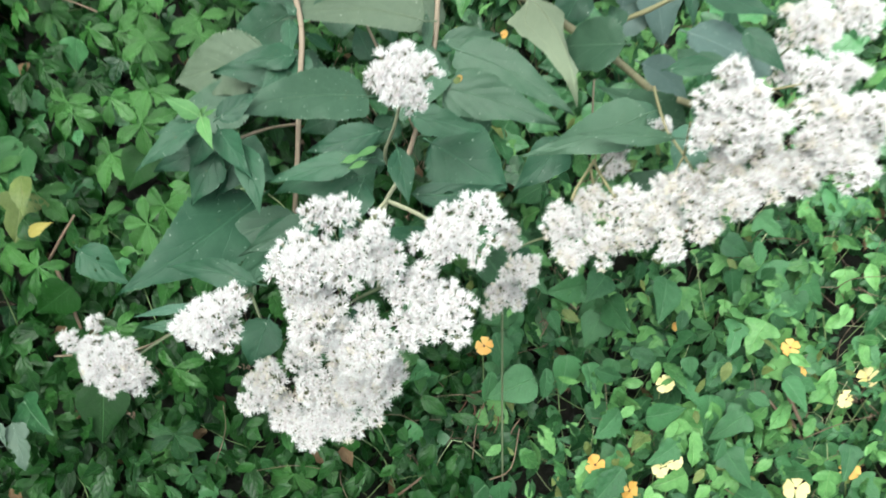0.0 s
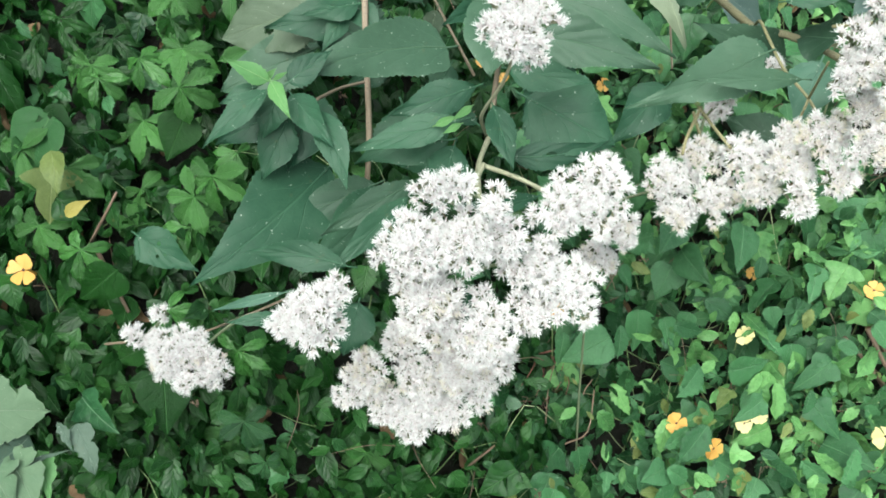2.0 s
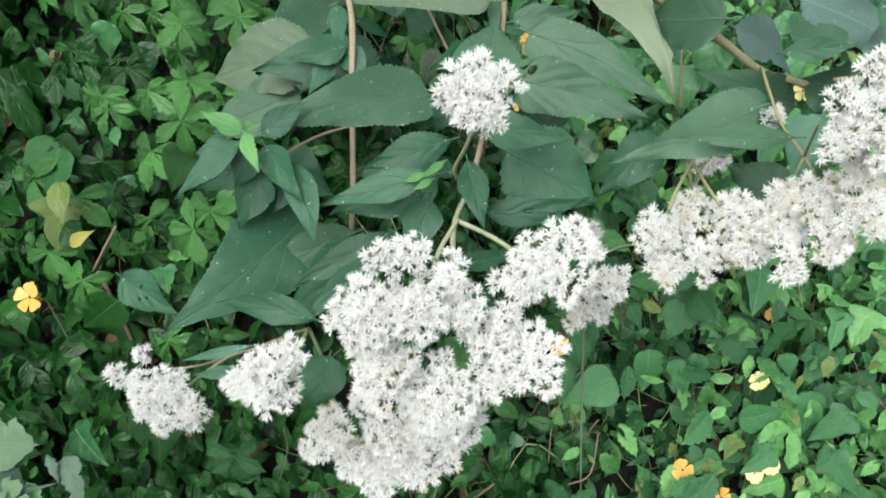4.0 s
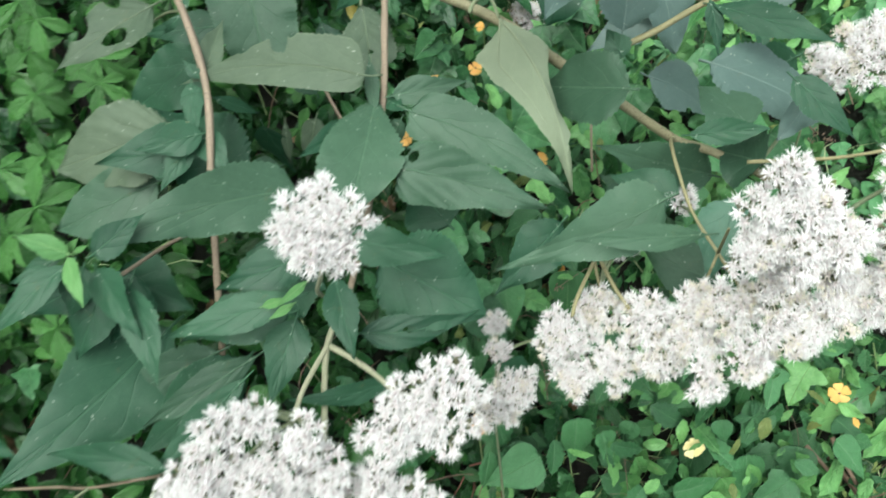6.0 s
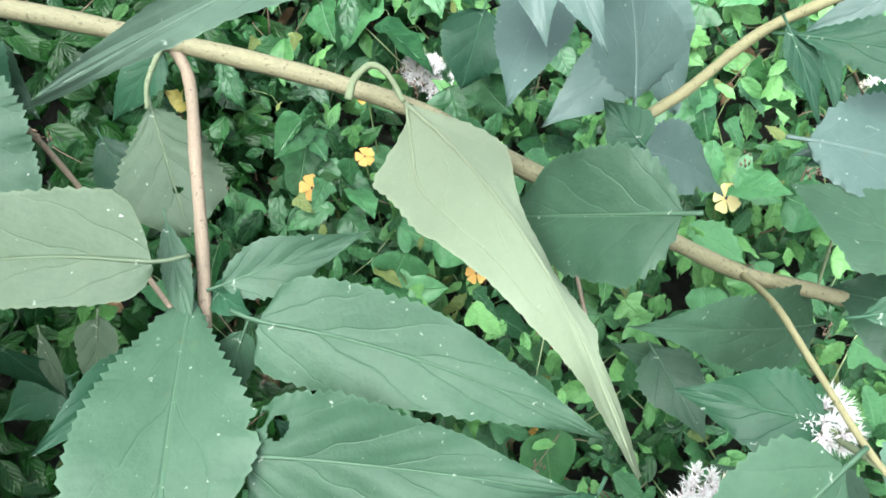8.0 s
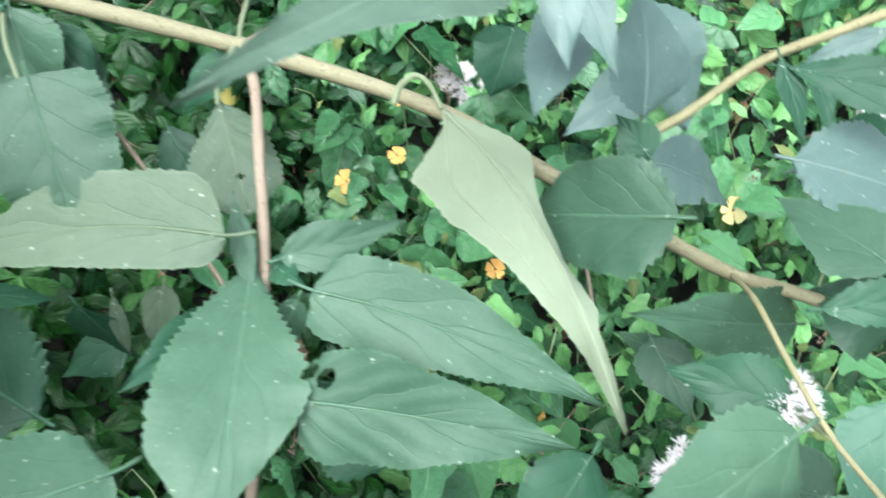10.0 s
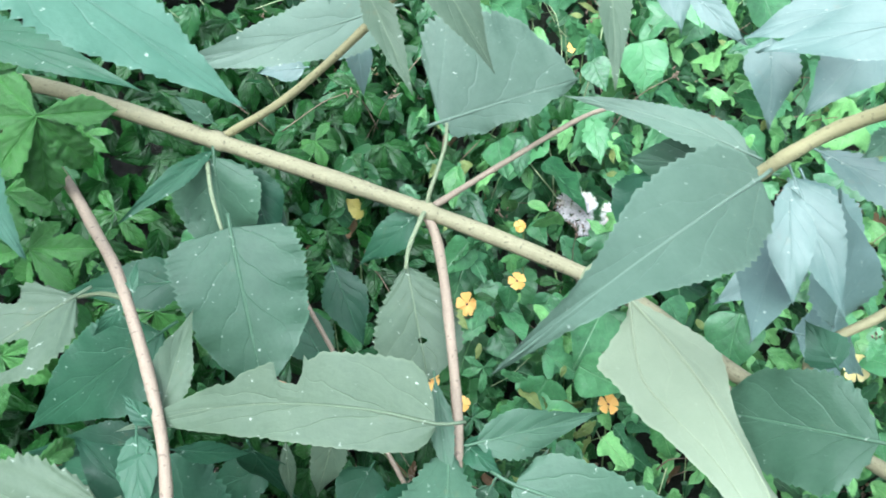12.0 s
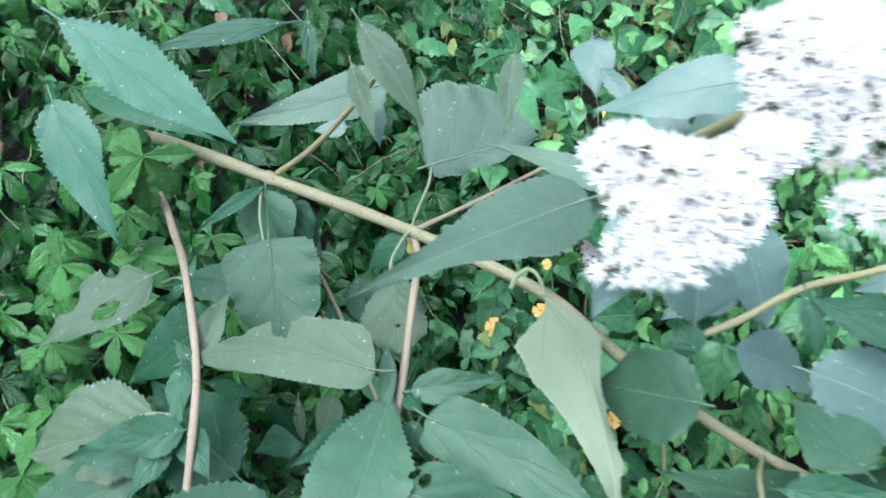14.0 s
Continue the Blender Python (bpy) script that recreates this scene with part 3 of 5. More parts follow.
stem("branch", 0.0012, 0.0010, bark_olive, (0.274, 0.705, 1.137), (0.263, 0.666, 1.194))
stem("branch", 0.0012, 0.0010, bark_olive, (0.274, 0.705, 1.137), (0.266, 0.694, 1.131), (0.262, 0.701, 1.098))
stem("branch", 0.0015, 0.0013, bark_olive, (0.308, 0.758, 1.179), (0.337, 0.746, 1.185), (0.364, 0.733, 1.192), (0.400, 0.717, 1.206))
stem("branch", 0.0022, 0.0018, bark_pale, (-0.025, 0.669, 1.124), (-0.039, 0.627, 1.127), (-0.045, 0.598, 1.127))
stem("branch", 0.0022, 0.0018, bark_pale, (-0.025, 0.668, 1.123), (0.002, 0.643, 1.124), (0.024, 0.617, 1.124), (0.041, 0.591, 1.125))
stem("branch", 0.0017, 0.0014, bark_pale, (-0.019, 0.705, 1.132), (-0.024, 0.678, 1.168), (-0.009, 0.637, 1.219), (0.000, 0.623, 1.251))
stem("branch", 0.0017, 0.0014, bark_pink, (-0.178, 0.721, 1.171), (-0.154, 0.770, 1.158), (-0.129, 0.805, 1.145))
stem("branch", 0.0017, 0.0015, bark_olive, (0.193, 0.749, 1.112), (0.170, 0.713, 1.103), (0.161, 0.694, 1.097))
stem("branch", 0.0017, 0.0015, bark_olive, (0.191, 0.749, 1.112), (0.197, 0.716, 1.107), (0.206, 0.694, 1.098))
stem("branch", 0.0016, 0.0014, bark_olive, (0.190, 0.760, 1.101), (0.191, 0.735, 1.089), (0.195, 0.714, 1.081))
stem("branch", 0.0015, 0.0012, bark_pink, (-0.492, 0.778, 0.842), (-0.377, 0.754, 0.867), (-0.285, 0.690, 0.948), (-0.165, 0.620, 1.052))
stem("branch", 0.0015, 0.0013, bark_pink, (0.237, 1.013, 1.089), (0.231, 0.980, 1.067), (0.226, 0.949, 1.048))
node((0.027, 1.051, 1.252), (0.113, -0.085, -0.027), 0.0066, 0.012)
node((-0.111, 1.108, 1.296), (0.113, -0.085, -0.027), 0.0072, 0.014)
stem("petiole", 0.0022, 0.0014, petiole_skin, (0.113, 0.974, 1.230), (0.119, 0.979, 1.238), (0.129, 0.981, 1.242), (0.136, 0.976, 1.237), (0.140, 0.966, 1.225))
stem("petiole", 0.0012, 0.0016, petiole_skin, (-0.199, 1.017, 1.242), (-0.169, 0.987, 1.262), (-0.146, 0.964, 1.271))
stem("petiole", 0.0012, 0.0016, petiole_skin, (-0.106, 1.042, 1.262), (-0.112, 1.065, 1.277), (-0.117, 1.096, 1.287))
stem("petiole", 0.0012, 0.0018, petiole_skin, (0.009, 1.011, 1.235), (0.013, 1.019, 1.246), (0.023, 1.037, 1.255), (0.027, 1.051, 1.252))
stem("petiole", 0.0012, 0.0016, petiole_skin, (0.049, 1.087, 1.297), (0.045, 1.074, 1.285), (0.032, 1.056, 1.265), (0.027, 1.051, 1.252))
stem("petiole", 0.0012, 0.0016, petiole_skin, (-0.185, 0.882, 1.199), (-0.162, 0.876, 1.207), (-0.137, 0.867, 1.210))
# leaves along the arching main stem
leaf((-0.288, 1.153, 1.391), (-0.138, 1.093, 1.339), 0.034, "ovate", leaf_green, 0.055, 0, 0.12, -10)
leaf((-0.142, 0.907, 1.495), (-0.044, 0.892, 1.404), 0.047, "lance", leaf_light, 0.03, 0, 0.12, -12, tooth=1.6)
leaf((-0.212, 0.980, 1.428), (-0.176, 0.937, 1.322), 0.052, "ovate", leaf_light, 0.05, 0, 0.12, 5, tooth=1.4)
leaf((0.017, 1.110, 1.372), (-0.123, 1.093, 1.356), 0.044, "wedge", leaf_lit_silver, 0.04, 0.02, 0.12, -5)
leaf((0.006, 1.039, 1.412), (0.026, 0.982, 1.363), 0.019, "lance", leaf_pale, 0.055, 0, 0.4, 0)
leaf((-0.010, 1.002, 1.459), (-0.009, 0.978, 1.416), 0.012, "lance", leaf_green, 0.055, 0, 0.4, 0)
leaf((0.028, 0.991, 1.454), (0.067, 0.964, 1.377), 0.030, "lance", leaf_pale, 0.055, 0, 0.3, 0)
leaf((-0.023, 0.988, 1.458), (-0.125, 0.964, 1.455), 0.020, "lance", leaf_green, 0.055, 0, 0.12, 0)
leaf((0.045, 1.088, 1.298), (0.146, 1.117, 1.304), 0.088, "truncate", leaf_lit_silver, 0.02, 0, 0.05, 0, lop=-0.62)
leaf((0.136, 1.011, 1.411), (0.123, 0.946, 1.368), 0.019, "lance", leaf_pale, 0.055, 0, 0.3, 0)
leaf((0.191, 0.941, 1.327), (0.103, 0.981, 1.354), 0.024, "tailed", leaf_lit_silver, 0.03, -0.03, 0.12, 10)
leaf((0.207, 0.948, 1.309), (0.143, 0.984, 1.309), 0.034, "broad", leaf_mid, 0.04, 0, 0.12, -5)
leaf((0.175, 0.893, 1.340), (0.036, 0.782, 1.347), 0.054, "tailed", leaf_lit_silver, 0.03, -0.01, 0.1, 8)
leaf((0.221, 0.953, 1.281), (0.169, 0.868, 1.265), 0.037, "round", leaf_skylit, 0.055, 0, 0.12, 12)
leaf((0.197, 0.906, 1.325), (0.187, 0.868, 1.285), 0.025, "lance", leaf_skylit, 0.055, 0, 0.12, 25)
leaf((0.200, 0.909, 1.329), (0.208, 0.858, 1.280), 0.031, "ovate", leaf_skylit, 0.055, 0, 0.12, 18)
leaf((0.253, 1.054, 1.342), (0.244, 1.023, 1.295), 0.036, "ovate", leaf_skylit, 0.055, 0, 0.12, 15)
leaf((0.309, 1.023, 1.353), (0.251, 0.999, 1.314), 0.048, "ovate", leaf_skylit, 0.055, 0, 0.12, 20)
leaf((0.284, 0.992, 1.381), (0.210, 1.005, 1.362), 0.032, "lance", leaf_skylit, 0.055, 0, 0.12, 20)
leaf((0.274, 0.903, 1.403), (0.182, 0.926, 1.386), 0.042, "wedge", leaf_skylit, 0.03, 0, 0.1, 10)
leaf((0.234, 0.896, 1.356), (0.218, 0.888, 1.347), 0.014, "lance", leaf_mid, 0.1, 0.1, 0.3, 0)
leaf((0.222, 0.928, 1.330), (0.273, 0.875, 1.303), 0.024, "lance", leaf_skylit, 0.04, 0, 0.15, 0)
leaf((0.199, 1.099, 1.391), (0.197, 1.060, 1.350), 0.038, "ovate", leaf_skylit, 0.055, 0, 0.12, 10)
leaf((0.201, 1.064, 1.375), (0.228, 1.033, 1.347), 0.017, "lance", leaf_skylit, 0.055, 0, 0.12, 20)
leaf((-0.112, 1.097, 1.289), (-0.114, 1.071, 1.210), 0.071, "ovate", leaf_mid, 0.055, 0, 0.12, 15)
leaf((-0.100, 1.041, 1.264), (-0.092, 0.981, 1.177), 0.086, "truncate", leaf_mid, 0.03, 0, 0.1, -5)
leaf((-0.092, 1.100, 1.274), (-0.081, 1.075, 1.217), 0.038, "ovate", leaf_green, 0.055, 0, 0.12, 0)
leaf((-0.112, 1.100, 1.292), (-0.172, 1.050, 1.272), 0.016, "lance", leaf_green, 0.055, 0, 0.5, 0)
leaf((0.010, 1.017, 1.233), (0.014, 0.963, 1.181), 0.057, "spade", leaf_pale, 0.03, 0, 0.2, 5, holes=[(0.66, 0.05, 0.03, 0.1)])
leaf((0.015, 0.879, 1.229), (-0.153, 0.907, 1.227), 0.050, ("blunt_upper", "blunt_lower"), leaf_pale, 0.03, -0.075, 0.1, 0, lop=0.18, bites=[(0, 0.43, 0.045, 0.62), (0, 0.36, 0.02, 0.12), (0, 0.62, 0.03, 0.15)], tooth=0.6)
leaf((0.018, 0.916, 1.224), (0.018, 0.867, 1.187), 0.014, "lance", leaf_mid, 0.055, 0, 0.1, 0)
leaf((0.035, 0.888, 1.201), (0.105, 0.897, 1.202), 0.028, "ovate", leaf_mid, 0.055, 0, 0.25, 0)
leaf((0.051, 0.856, 1.202), (0.176, 0.789, 1.146), 0.051, "wedge", leaf_mid, 0.03, 0.045, 0.1, 0)
leaf((0.036, 0.809, 1.178), (0.156, 0.770, 1.146), 0.056, "wedge", leaf_mid, 0.03, 0.02, 0.1, 0, holes=[(0.085, 0.45, 0.032, 0.2), (0.03, 0.72, 0.018, 0.14)])
leaf((-0.170, 0.958, 1.282), (-0.257, 0.909, 1.254), 0.056, "ovate", leaf_pale, 0.055, 0, 0.12, 10, holes=[(0.42, 0.35, 0.11, 0.35), (0.62, -0.9, 0.1, 0.5), (0.25, -0.9, 0.06, 0.3)])
leaf((-0.130, 0.909, 1.230), (-0.113, 0.965, 1.259), 0.025, "ovate", leaf_pale, 0.055, 0, 0.6, 0)
leaf((-0.147, 0.966, 1.269), (-0.141, 0.983, 1.284), 0.007, "lance", leaf_green, 0.055, 0, 0.12, 0)
leaf((-0.148, 0.966, 1.268), (-0.172, 0.961, 1.251), 0.009, "lance", leaf_green, 0.055, 0, 0.12, 0)
leaf((-0.139, 0.898, 1.232), (-0.135, 0.854, 1.202), 0.021, "ovate", leaf_green, 0.055, 0, 0.12, 0)
leaf((-0.131, 0.900, 1.235), (-0.144, 0.910, 1.250), 0.012, "ovate", leaf_green, 0.055, 0, 0.12, 0)
leaf((-0.159, 1.027, 1.199), (-0.273, 1.022, 1.132), 0.067, "ovate", leaf_green, 0.055, 0, 0.12, 0)
leaf((-0.130, 0.858, 1.204), (-0.187, 0.841, 1.205), 0.032, "ovate", leaf_green, 0.055, 0, 0.12, 0)
leaf((-0.106, 0.965, 1.143), (-0.090, 0.980, 1.072), 0.039, "ovate", leaf_green, 0.055, 0, 0.12, 40)
leaf((-0.051, 0.965, 1.144), (-0.071, 0.958, 1.095), 0.026, "ovate", leaf_pale, 0.055, 0, 0.12, 0)
leaf((-0.125, 0.900, 1.215), (-0.095, 0.925, 1.179), 0.014, "lance", leaf_green, 0.055, 0, 0.12, 0)
leaf((0.029, 0.896, 1.194), (0.047, 0.870, 1.194), 0.018, "ovate", leaf_green, 0.055, 0, 0.12, 0)
leaf((-0.148, 1.079, 1.203), (-0.242, 1.090, 1.199), 0.039, "ovate", leaf_green, 0.055, 0, 0.12, 0)
leaf((-0.203, 1.049, 1.079), (-0.313, 1.067, 1.068), 0.038, "ovate", leaf_green, 0.055, 0, 0.12, 0)
leaf((-0.120, 1.104, 1.280), (-0.138, 1.079, 1.242), 0.033, "ovate", leaf_mid, 0.055, 0, 0.12, 0)
leaf((0.020, 1.056, 1.246), (-0.024, 1.058, 1.211), 0.027, "ovate", leaf_green, 0.055, 0, 0.12, 0)
leaf((-0.049, 1.112, 1.179), (-0.033, 1.076, 1.124), 0.040, "lance", leaf_green, 0.055, 0, 0.12, 0)
leaf((-0.125, 1.016, 1.222), (-0.110, 1.015, 1.181), 0.025, "ovate", leaf_pale, 0.055, 0, 0.12, 0)
leaf((-0.083, 0.965, 1.144), (-0.088, 0.958, 1.095), 0.012, "lance", leaf_pale, 0.055, 0, 0.12, 0)
leaf((-0.109, 1.110, 1.308), (-0.130, 1.112, 1.330), 0.015, "lance", leaf_mid, 0.055, 0, 0.12, 0)
leaf((-0.052, 1.217, 1.301), (-0.091, 1.217, 1.301), 0.023, "ovate", leaf_skylit, 0.055, 0, 0.12, 0)
leaf((-0.005, 1.160, 1.348), (-0.006, 1.142, 1.301), 0.021, "lance", leaf_skylit, 0.055, 0, 0.12, 0)
leaf((-0.228, 1.022, 1.076), (-0.308, 1.036, 1.059), 0.039, "ovate", leaf_green, 0.055, 0, 0.12, 0)
leaf((-0.122, 1.046, 1.038), (-0.182, 1.045, 1.016), 0.041, "ovate", leaf_green, 0.055, 0, 0.12, 0)
leaf((-0.039, 1.024, 1.044), (-0.070, 1.002, 1.009), 0.044, "ovate", leaf_green, 0.055, 0, 0.12, 0)
leaf((-0.068, 1.088, 1.103), (-0.093, 1.136, 1.138), 0.042, "ovate", leaf_green, 0.055, 0, 0.12, 0)
leaf((0.322, 1.106, 1.204), (0.336, 1.050, 1.119), 0.068, "broad", leaf_skylit, 0.055, 0, 0.12, -10)
leaf((0.319, 1.082, 1.157), (0.241, 1.067, 1.125), 0.048, "ovate", leaf_skylit, 0.055, 0, 0.12, 0)
leaf((0.305, 0.773, 1.040), (0.245, 0.821, 1.056), 0.056, "ovate", leaf_mid, 0.055, 0.05, 0.12, 0)
leaf((-0.110, 1.138, 1.257), (-0.072, 1.093, 1.207), 0.041, "ovate", leaf_mid, 0.055, 0, 0.12, 0)
leaf((0.390, 0.897, 1.174), (0.337, 0.920, 1.160), 0.030, "ovate", leaf_skylit, 0.055, 0, 0.12, 0)
leaf((0.432, 0.975, 1.211), (0.382, 0.991, 1.189), 0.021, "lance", leaf_skylit, 0.055, 0, 0.12, 0)
leaf((0.041, 0.871, 1.187), (0.017, 0.860, 1.152), 0.020, "ovate", leaf_mid, 0.055, 0, 0.12, 0)
# a drooping leaf that shows its pale underside, and its neighbours
leaf((0.141, 0.965, 1.224), (0.172, 0.752, 1.173), 0.083, ("droop_outer", "droop_inner"), leaf_under, 0.03, 0.055, -0.38, 0, tooth=0.6, nerve=True)
leaf((0.238, 0.852, 1.200), (0.173, 0.912, 1.178), 0.068, "broad", leaf_mid, 0.02, 0, 0.1, -5)
leaf((0.321, 0.859, 1.093), (0.204, 0.835, 1.160), 0.050, "ovate", leaf_mid, 0.05, 0, 0.14, -12)
leaf((0.324, 0.799, 1.183), (0.302, 0.871, 1.184), 0.053, "ovate", leaf_mid, 0.055, 0, 0.12, 5)
leaf((0.344, 0.804, 1.141), (0.320, 0.850, 1.126), 0.059, "ovate", leaf_mid, 0.055, 0, 0.12, 5)
leaf((0.256, 1.254, 1.140), (0.221, 1.233, 1.081), 0.064, "round", leaf_green, 0.04, 0, 0.12, 0)
leaf((0.247, 0.922, 1.218), (0.254, 0.956, 1.288), 0.069, "ovate", leaf_skylit, 0.055, 0, 0.12, 28)
leaf((0.311, 1.062, 1.088), (0.400, 1.087, 1.002), 0.062, "ovate", leaf_skylit, 0.055, 0.05, 0.2, -15, bites=[(0, 0.55, 0.05, 0.3)])
leaf((0.246, 0.909, 1.199), (0.233, 0.928, 1.220), 0.028, "ovate", leaf_green, 0.055, 0, 0.12, -20)
leaf((0.314, 0.879, 1.200), (0.404, 0.841, 1.158), 0.073, "round", leaf_skylit, 0.055, 0, 0.12, -28)
leaf((0.380, 0.818, 1.197), (0.345, 0.795, 1.170), 0.042, "ovate", leaf_skylit, 0.055, 0, 0.12, -28)
leaf((0.338, 0.772, 1.241), (0.377, 0.738, 1.203), 0.028, "ovate", leaf_green, 0.055, 0, 0.12, 10)
leaf((0.323, 0.912, 1.237), (0.407, 0.841, 1.224), 0.031, "lance", leaf_green, 0.055, 0, 0.12, 0)
leaf((0.321, 0.916, 1.242), (0.322, 0.883, 1.204), 0.018, "lance", leaf_green, 0.055, 0, 0.12, 0)
leaf((0.264, 0.769, 1.203), (0.319, 0.749, 1.214), 0.023, "lance", leaf_green, 0.055, 0, 0.12, 0)
leaf((0.407, 1.019, 1.182), (0.396, 0.962, 1.143), 0.022, "lance", leaf_green, 0.055, 0, 0.3, 0)
leaf((0.253, 0.887, 1.060), (0.221, 0.896, 1.083), 0.020, "ovate", leaf_mid, 0.055, 0, 0.12, 0)
leaf((0.239, 0.882, 1.085), (0.247, 0.833, 1.059), 0.038, "ovate", leaf_mid, 0.055, 0, 0.12, 5)
# leaves below and behind the flower heads
leaf((-0.047, 0.790, 1.180), (-0.192, 0.718, 1.198), 0.058, "wedge", leaf_mid, 0.04, -0.05, 0.12, 0)
leaf((0.002, 0.695, 1.201), (0.072, 0.677, 1.188), 0.032, "ovate", leaf_green, 0.055, 0, 0.12, 0)
leaf((0.019, 0.719, 1.159), (0.094, 0.681, 1.122), 0.076, "round", leaf_green, 0.055, 0, 0.12, 0)
leaf((-0.001, 0.674, 1.126), (0.090, 0.684, 1.127), 0.028, "ovate", leaf_green, 0.055, -0.06, 0.12, 0, holes=[(0.4, 0.1, 0.05, 0.2)])
leaf((-0.025, 0.714, 1.177), (-0.104, 0.696, 1.166), 0.034, "lance", leaf_green, 0.055, 0, 0.12, 0)
leaf((-0.041, 0.680, 1.165), (-0.139, 0.666, 1.152), 0.030, "lance", leaf_green, 0.055, 0, 0.12, 15)
leaf((-0.054, 0.692, 1.138), (-0.142, 0.686, 1.125), 0.045, "ovate", leaf_green, 0.055, -0.08, 0.12, 0)
leaf((-0.013, 0.694, 1.168), (-0.002, 0.638, 1.135), 0.027, "lance", leaf_green, 0.055, 0, 0.3, 0)
leaf((-0.049, 0.689, 1.134), (-0.074, 0.639, 1.095), 0.035, "ovate", leaf_green, 0.055, 0, 0.12, 0)
leaf((0.021, 0.651, 1.097), (-0.054, 0.628, 1.114), 0.018, "lance", leaf_green, 0.055, 0.05, 0.12, 0)
leaf((-0.026, 0.711, 1.140), (-0.053, 0.723, 1.157), 0.019, "lance", leaf_green, 0.055, 0, 0.12, 0)
leaf((-0.065, 0.672, 1.166), (-0.044, 0.668, 1.176), 0.008, "lance", leaf_young, 0.055, 0, 0.12, 0)
leaf((-0.042, 0.673, 1.165), (-0.059, 0.658, 1.166), 0.007, "lance", leaf_young, 0.055, 0, 0.12, 0)
leaf((-0.031, 0.684, 1.175), (-0.051, 0.655, 1.179), 0.008, "lance", leaf_young, 0.055, 0, 0.12, 0)
leaf((-0.205, 0.715, 1.201), (-0.239, 0.717, 1.225), 0.019, "ovate", leaf_young, 0.055, 0, 0.12, 0)
leaf((-0.201, 0.705, 1.206), (-0.183, 0.664, 1.189), 0.016, "ovate", leaf_young, 0.055, 0, 0.12, 0)
leaf((-0.202, 0.716, 1.201), (-0.186, 0.711, 1.210), 0.005, "lance", leaf_young, 0.055, 0, 0.12, 0)
leaf((-0.212, 0.724, 1.196), (-0.197, 0.723, 1.209), 0.007, "lance", leaf_young, 0.055, 0, 0.12, 0)
leaf((-0.206, 0.710, 1.196), (-0.263, 0.667, 1.169), 0.026, "lance", leaf_green, 0.055, 0, 0.2, 15)
leaf((-0.216, 0.722, 1.194), (-0.252, 0.711, 1.185), 0.016, "lance", leaf_green, 0.055, 0, 0.12, 0)
leaf((-0.166, 0.699, 1.178), (-0.144, 0.635, 1.133), 0.030, "lance", leaf_green, 0.055, 0.04, 0.2, 0)
leaf((-0.187, 0.708, 1.190), (-0.151, 0.658, 1.161), 0.028, "ovate", leaf_green, 0.055, 0, 0.2, 0)
leaf((-0.215, 0.708, 1.194), (-0.250, 0.701, 1.191), 0.014, "lance", leaf_green, 0.055, 0, 0.12, 0)
leaf((-0.208, 0.736, 1.159), (-0.271, 0.724, 1.137), 0.039, "ovate", leaf_green, 0.055, 0, 0.12, 0)
leaf((-0.196, 0.724, 1.161), (-0.228, 0.694, 1.113), 0.041, "lance", leaf_green, 0.055, 0, 0.12, 0)
leaf((-0.178, 0.738, 1.157), (-0.207, 0.709, 1.110), 0.054, "ovate", leaf_green, 0.055, 0, 0.12, 0)
leaf((-0.201, 0.717, 1.186), (-0.220, 0.700, 1.152), 0.033, "ovate", leaf_green, 0.055, 0, 0.12, 0)
leaf((-0.201, 0.755, 1.146), (-0.147, 0.742, 1.107), 0.056, "ovate", leaf_green, 0.055, 0, 0.12, 0)
leaf((-0.189, 0.714, 1.198), (-0.147, 0.734, 1.216), 0.028, "ovate", leaf_green, 0.055, 0, 0.12, 0)
leaf((-0.172, 0.740, 1.091), (-0.296, 0.614, 1.061), 0.087, "ovate", leaf_green, 0.05, 0.03, 0.12, 0)
leaf((-0.107, 0.706, 1.077), (-0.204, 0.654, 1.029), 0.056, "ovate", leaf_green, 0.055, 0, 0.12, 0)
leaf((-0.087, 0.686, 1.102), (-0.177, 0.644, 1.081), 0.030, "lance", leaf_mid, 0.055, 0, 0.12, 0)
leaf((-0.095, 0.667, 1.098), (-0.168, 0.615, 1.063), 0.028, "lance", leaf_green, 0.055, 0, 0.12, 0)
leaf((-0.127, 0.711, 1.085), (-0.230, 0.691, 1.059), 0.041, "ovate", leaf_mid, 0.055, 0, 0.12, 0)
leaf((-0.152, 0.610, 1.071), (-0.243, 0.626, 1.085), 0.029, "lance", leaf_green, 0.055, -0.05, 0.12, 0)
leaf((-0.206, 0.566, 1.061), (-0.255, 0.562, 1.063), 0.013, "lance", leaf_green, 0.055, 0, 0.12, 0)
leaf((-0.166, 0.887, 1.195), (-0.281, 0.882, 1.171), 0.078, "broad", leaf_pale, 0.055, 0, 0.12, 0, holes=[(0.55, 0.25, 0.045, 0.12)])
leaf((-0.140, 0.859, 1.193), (-0.227, 0.849, 1.192), 0.048, "ovate", leaf_green, 0.055, 0, 0.12, 0)
leaf((-0.187, 0.865, 1.156), (-0.286, 0.845, 1.129), 0.062, "broad", leaf_mid, 0.055, 0, 0.12, 0)
leaf((-0.141, 0.863, 1.197), (-0.171, 0.823, 1.172), 0.022, "lance", leaf_green, 0.055, 0, 0.12, 0)
leaf((-0.133, 0.866, 1.200), (-0.110, 0.833, 1.175), 0.029, "ovate", leaf_green, 0.055, 0, 0.12, 0)
leaf((-0.133, 0.889, 1.227), (-0.143, 0.868, 1.204), 0.027, "ovate", leaf_green, 0.055, 0, 0.12, 0)
leaf((0.004, 0.885, 1.180), (-0.050, 0.836, 1.182), 0.026, "lance", leaf_green, 0.05, 0, 0.3, 0)
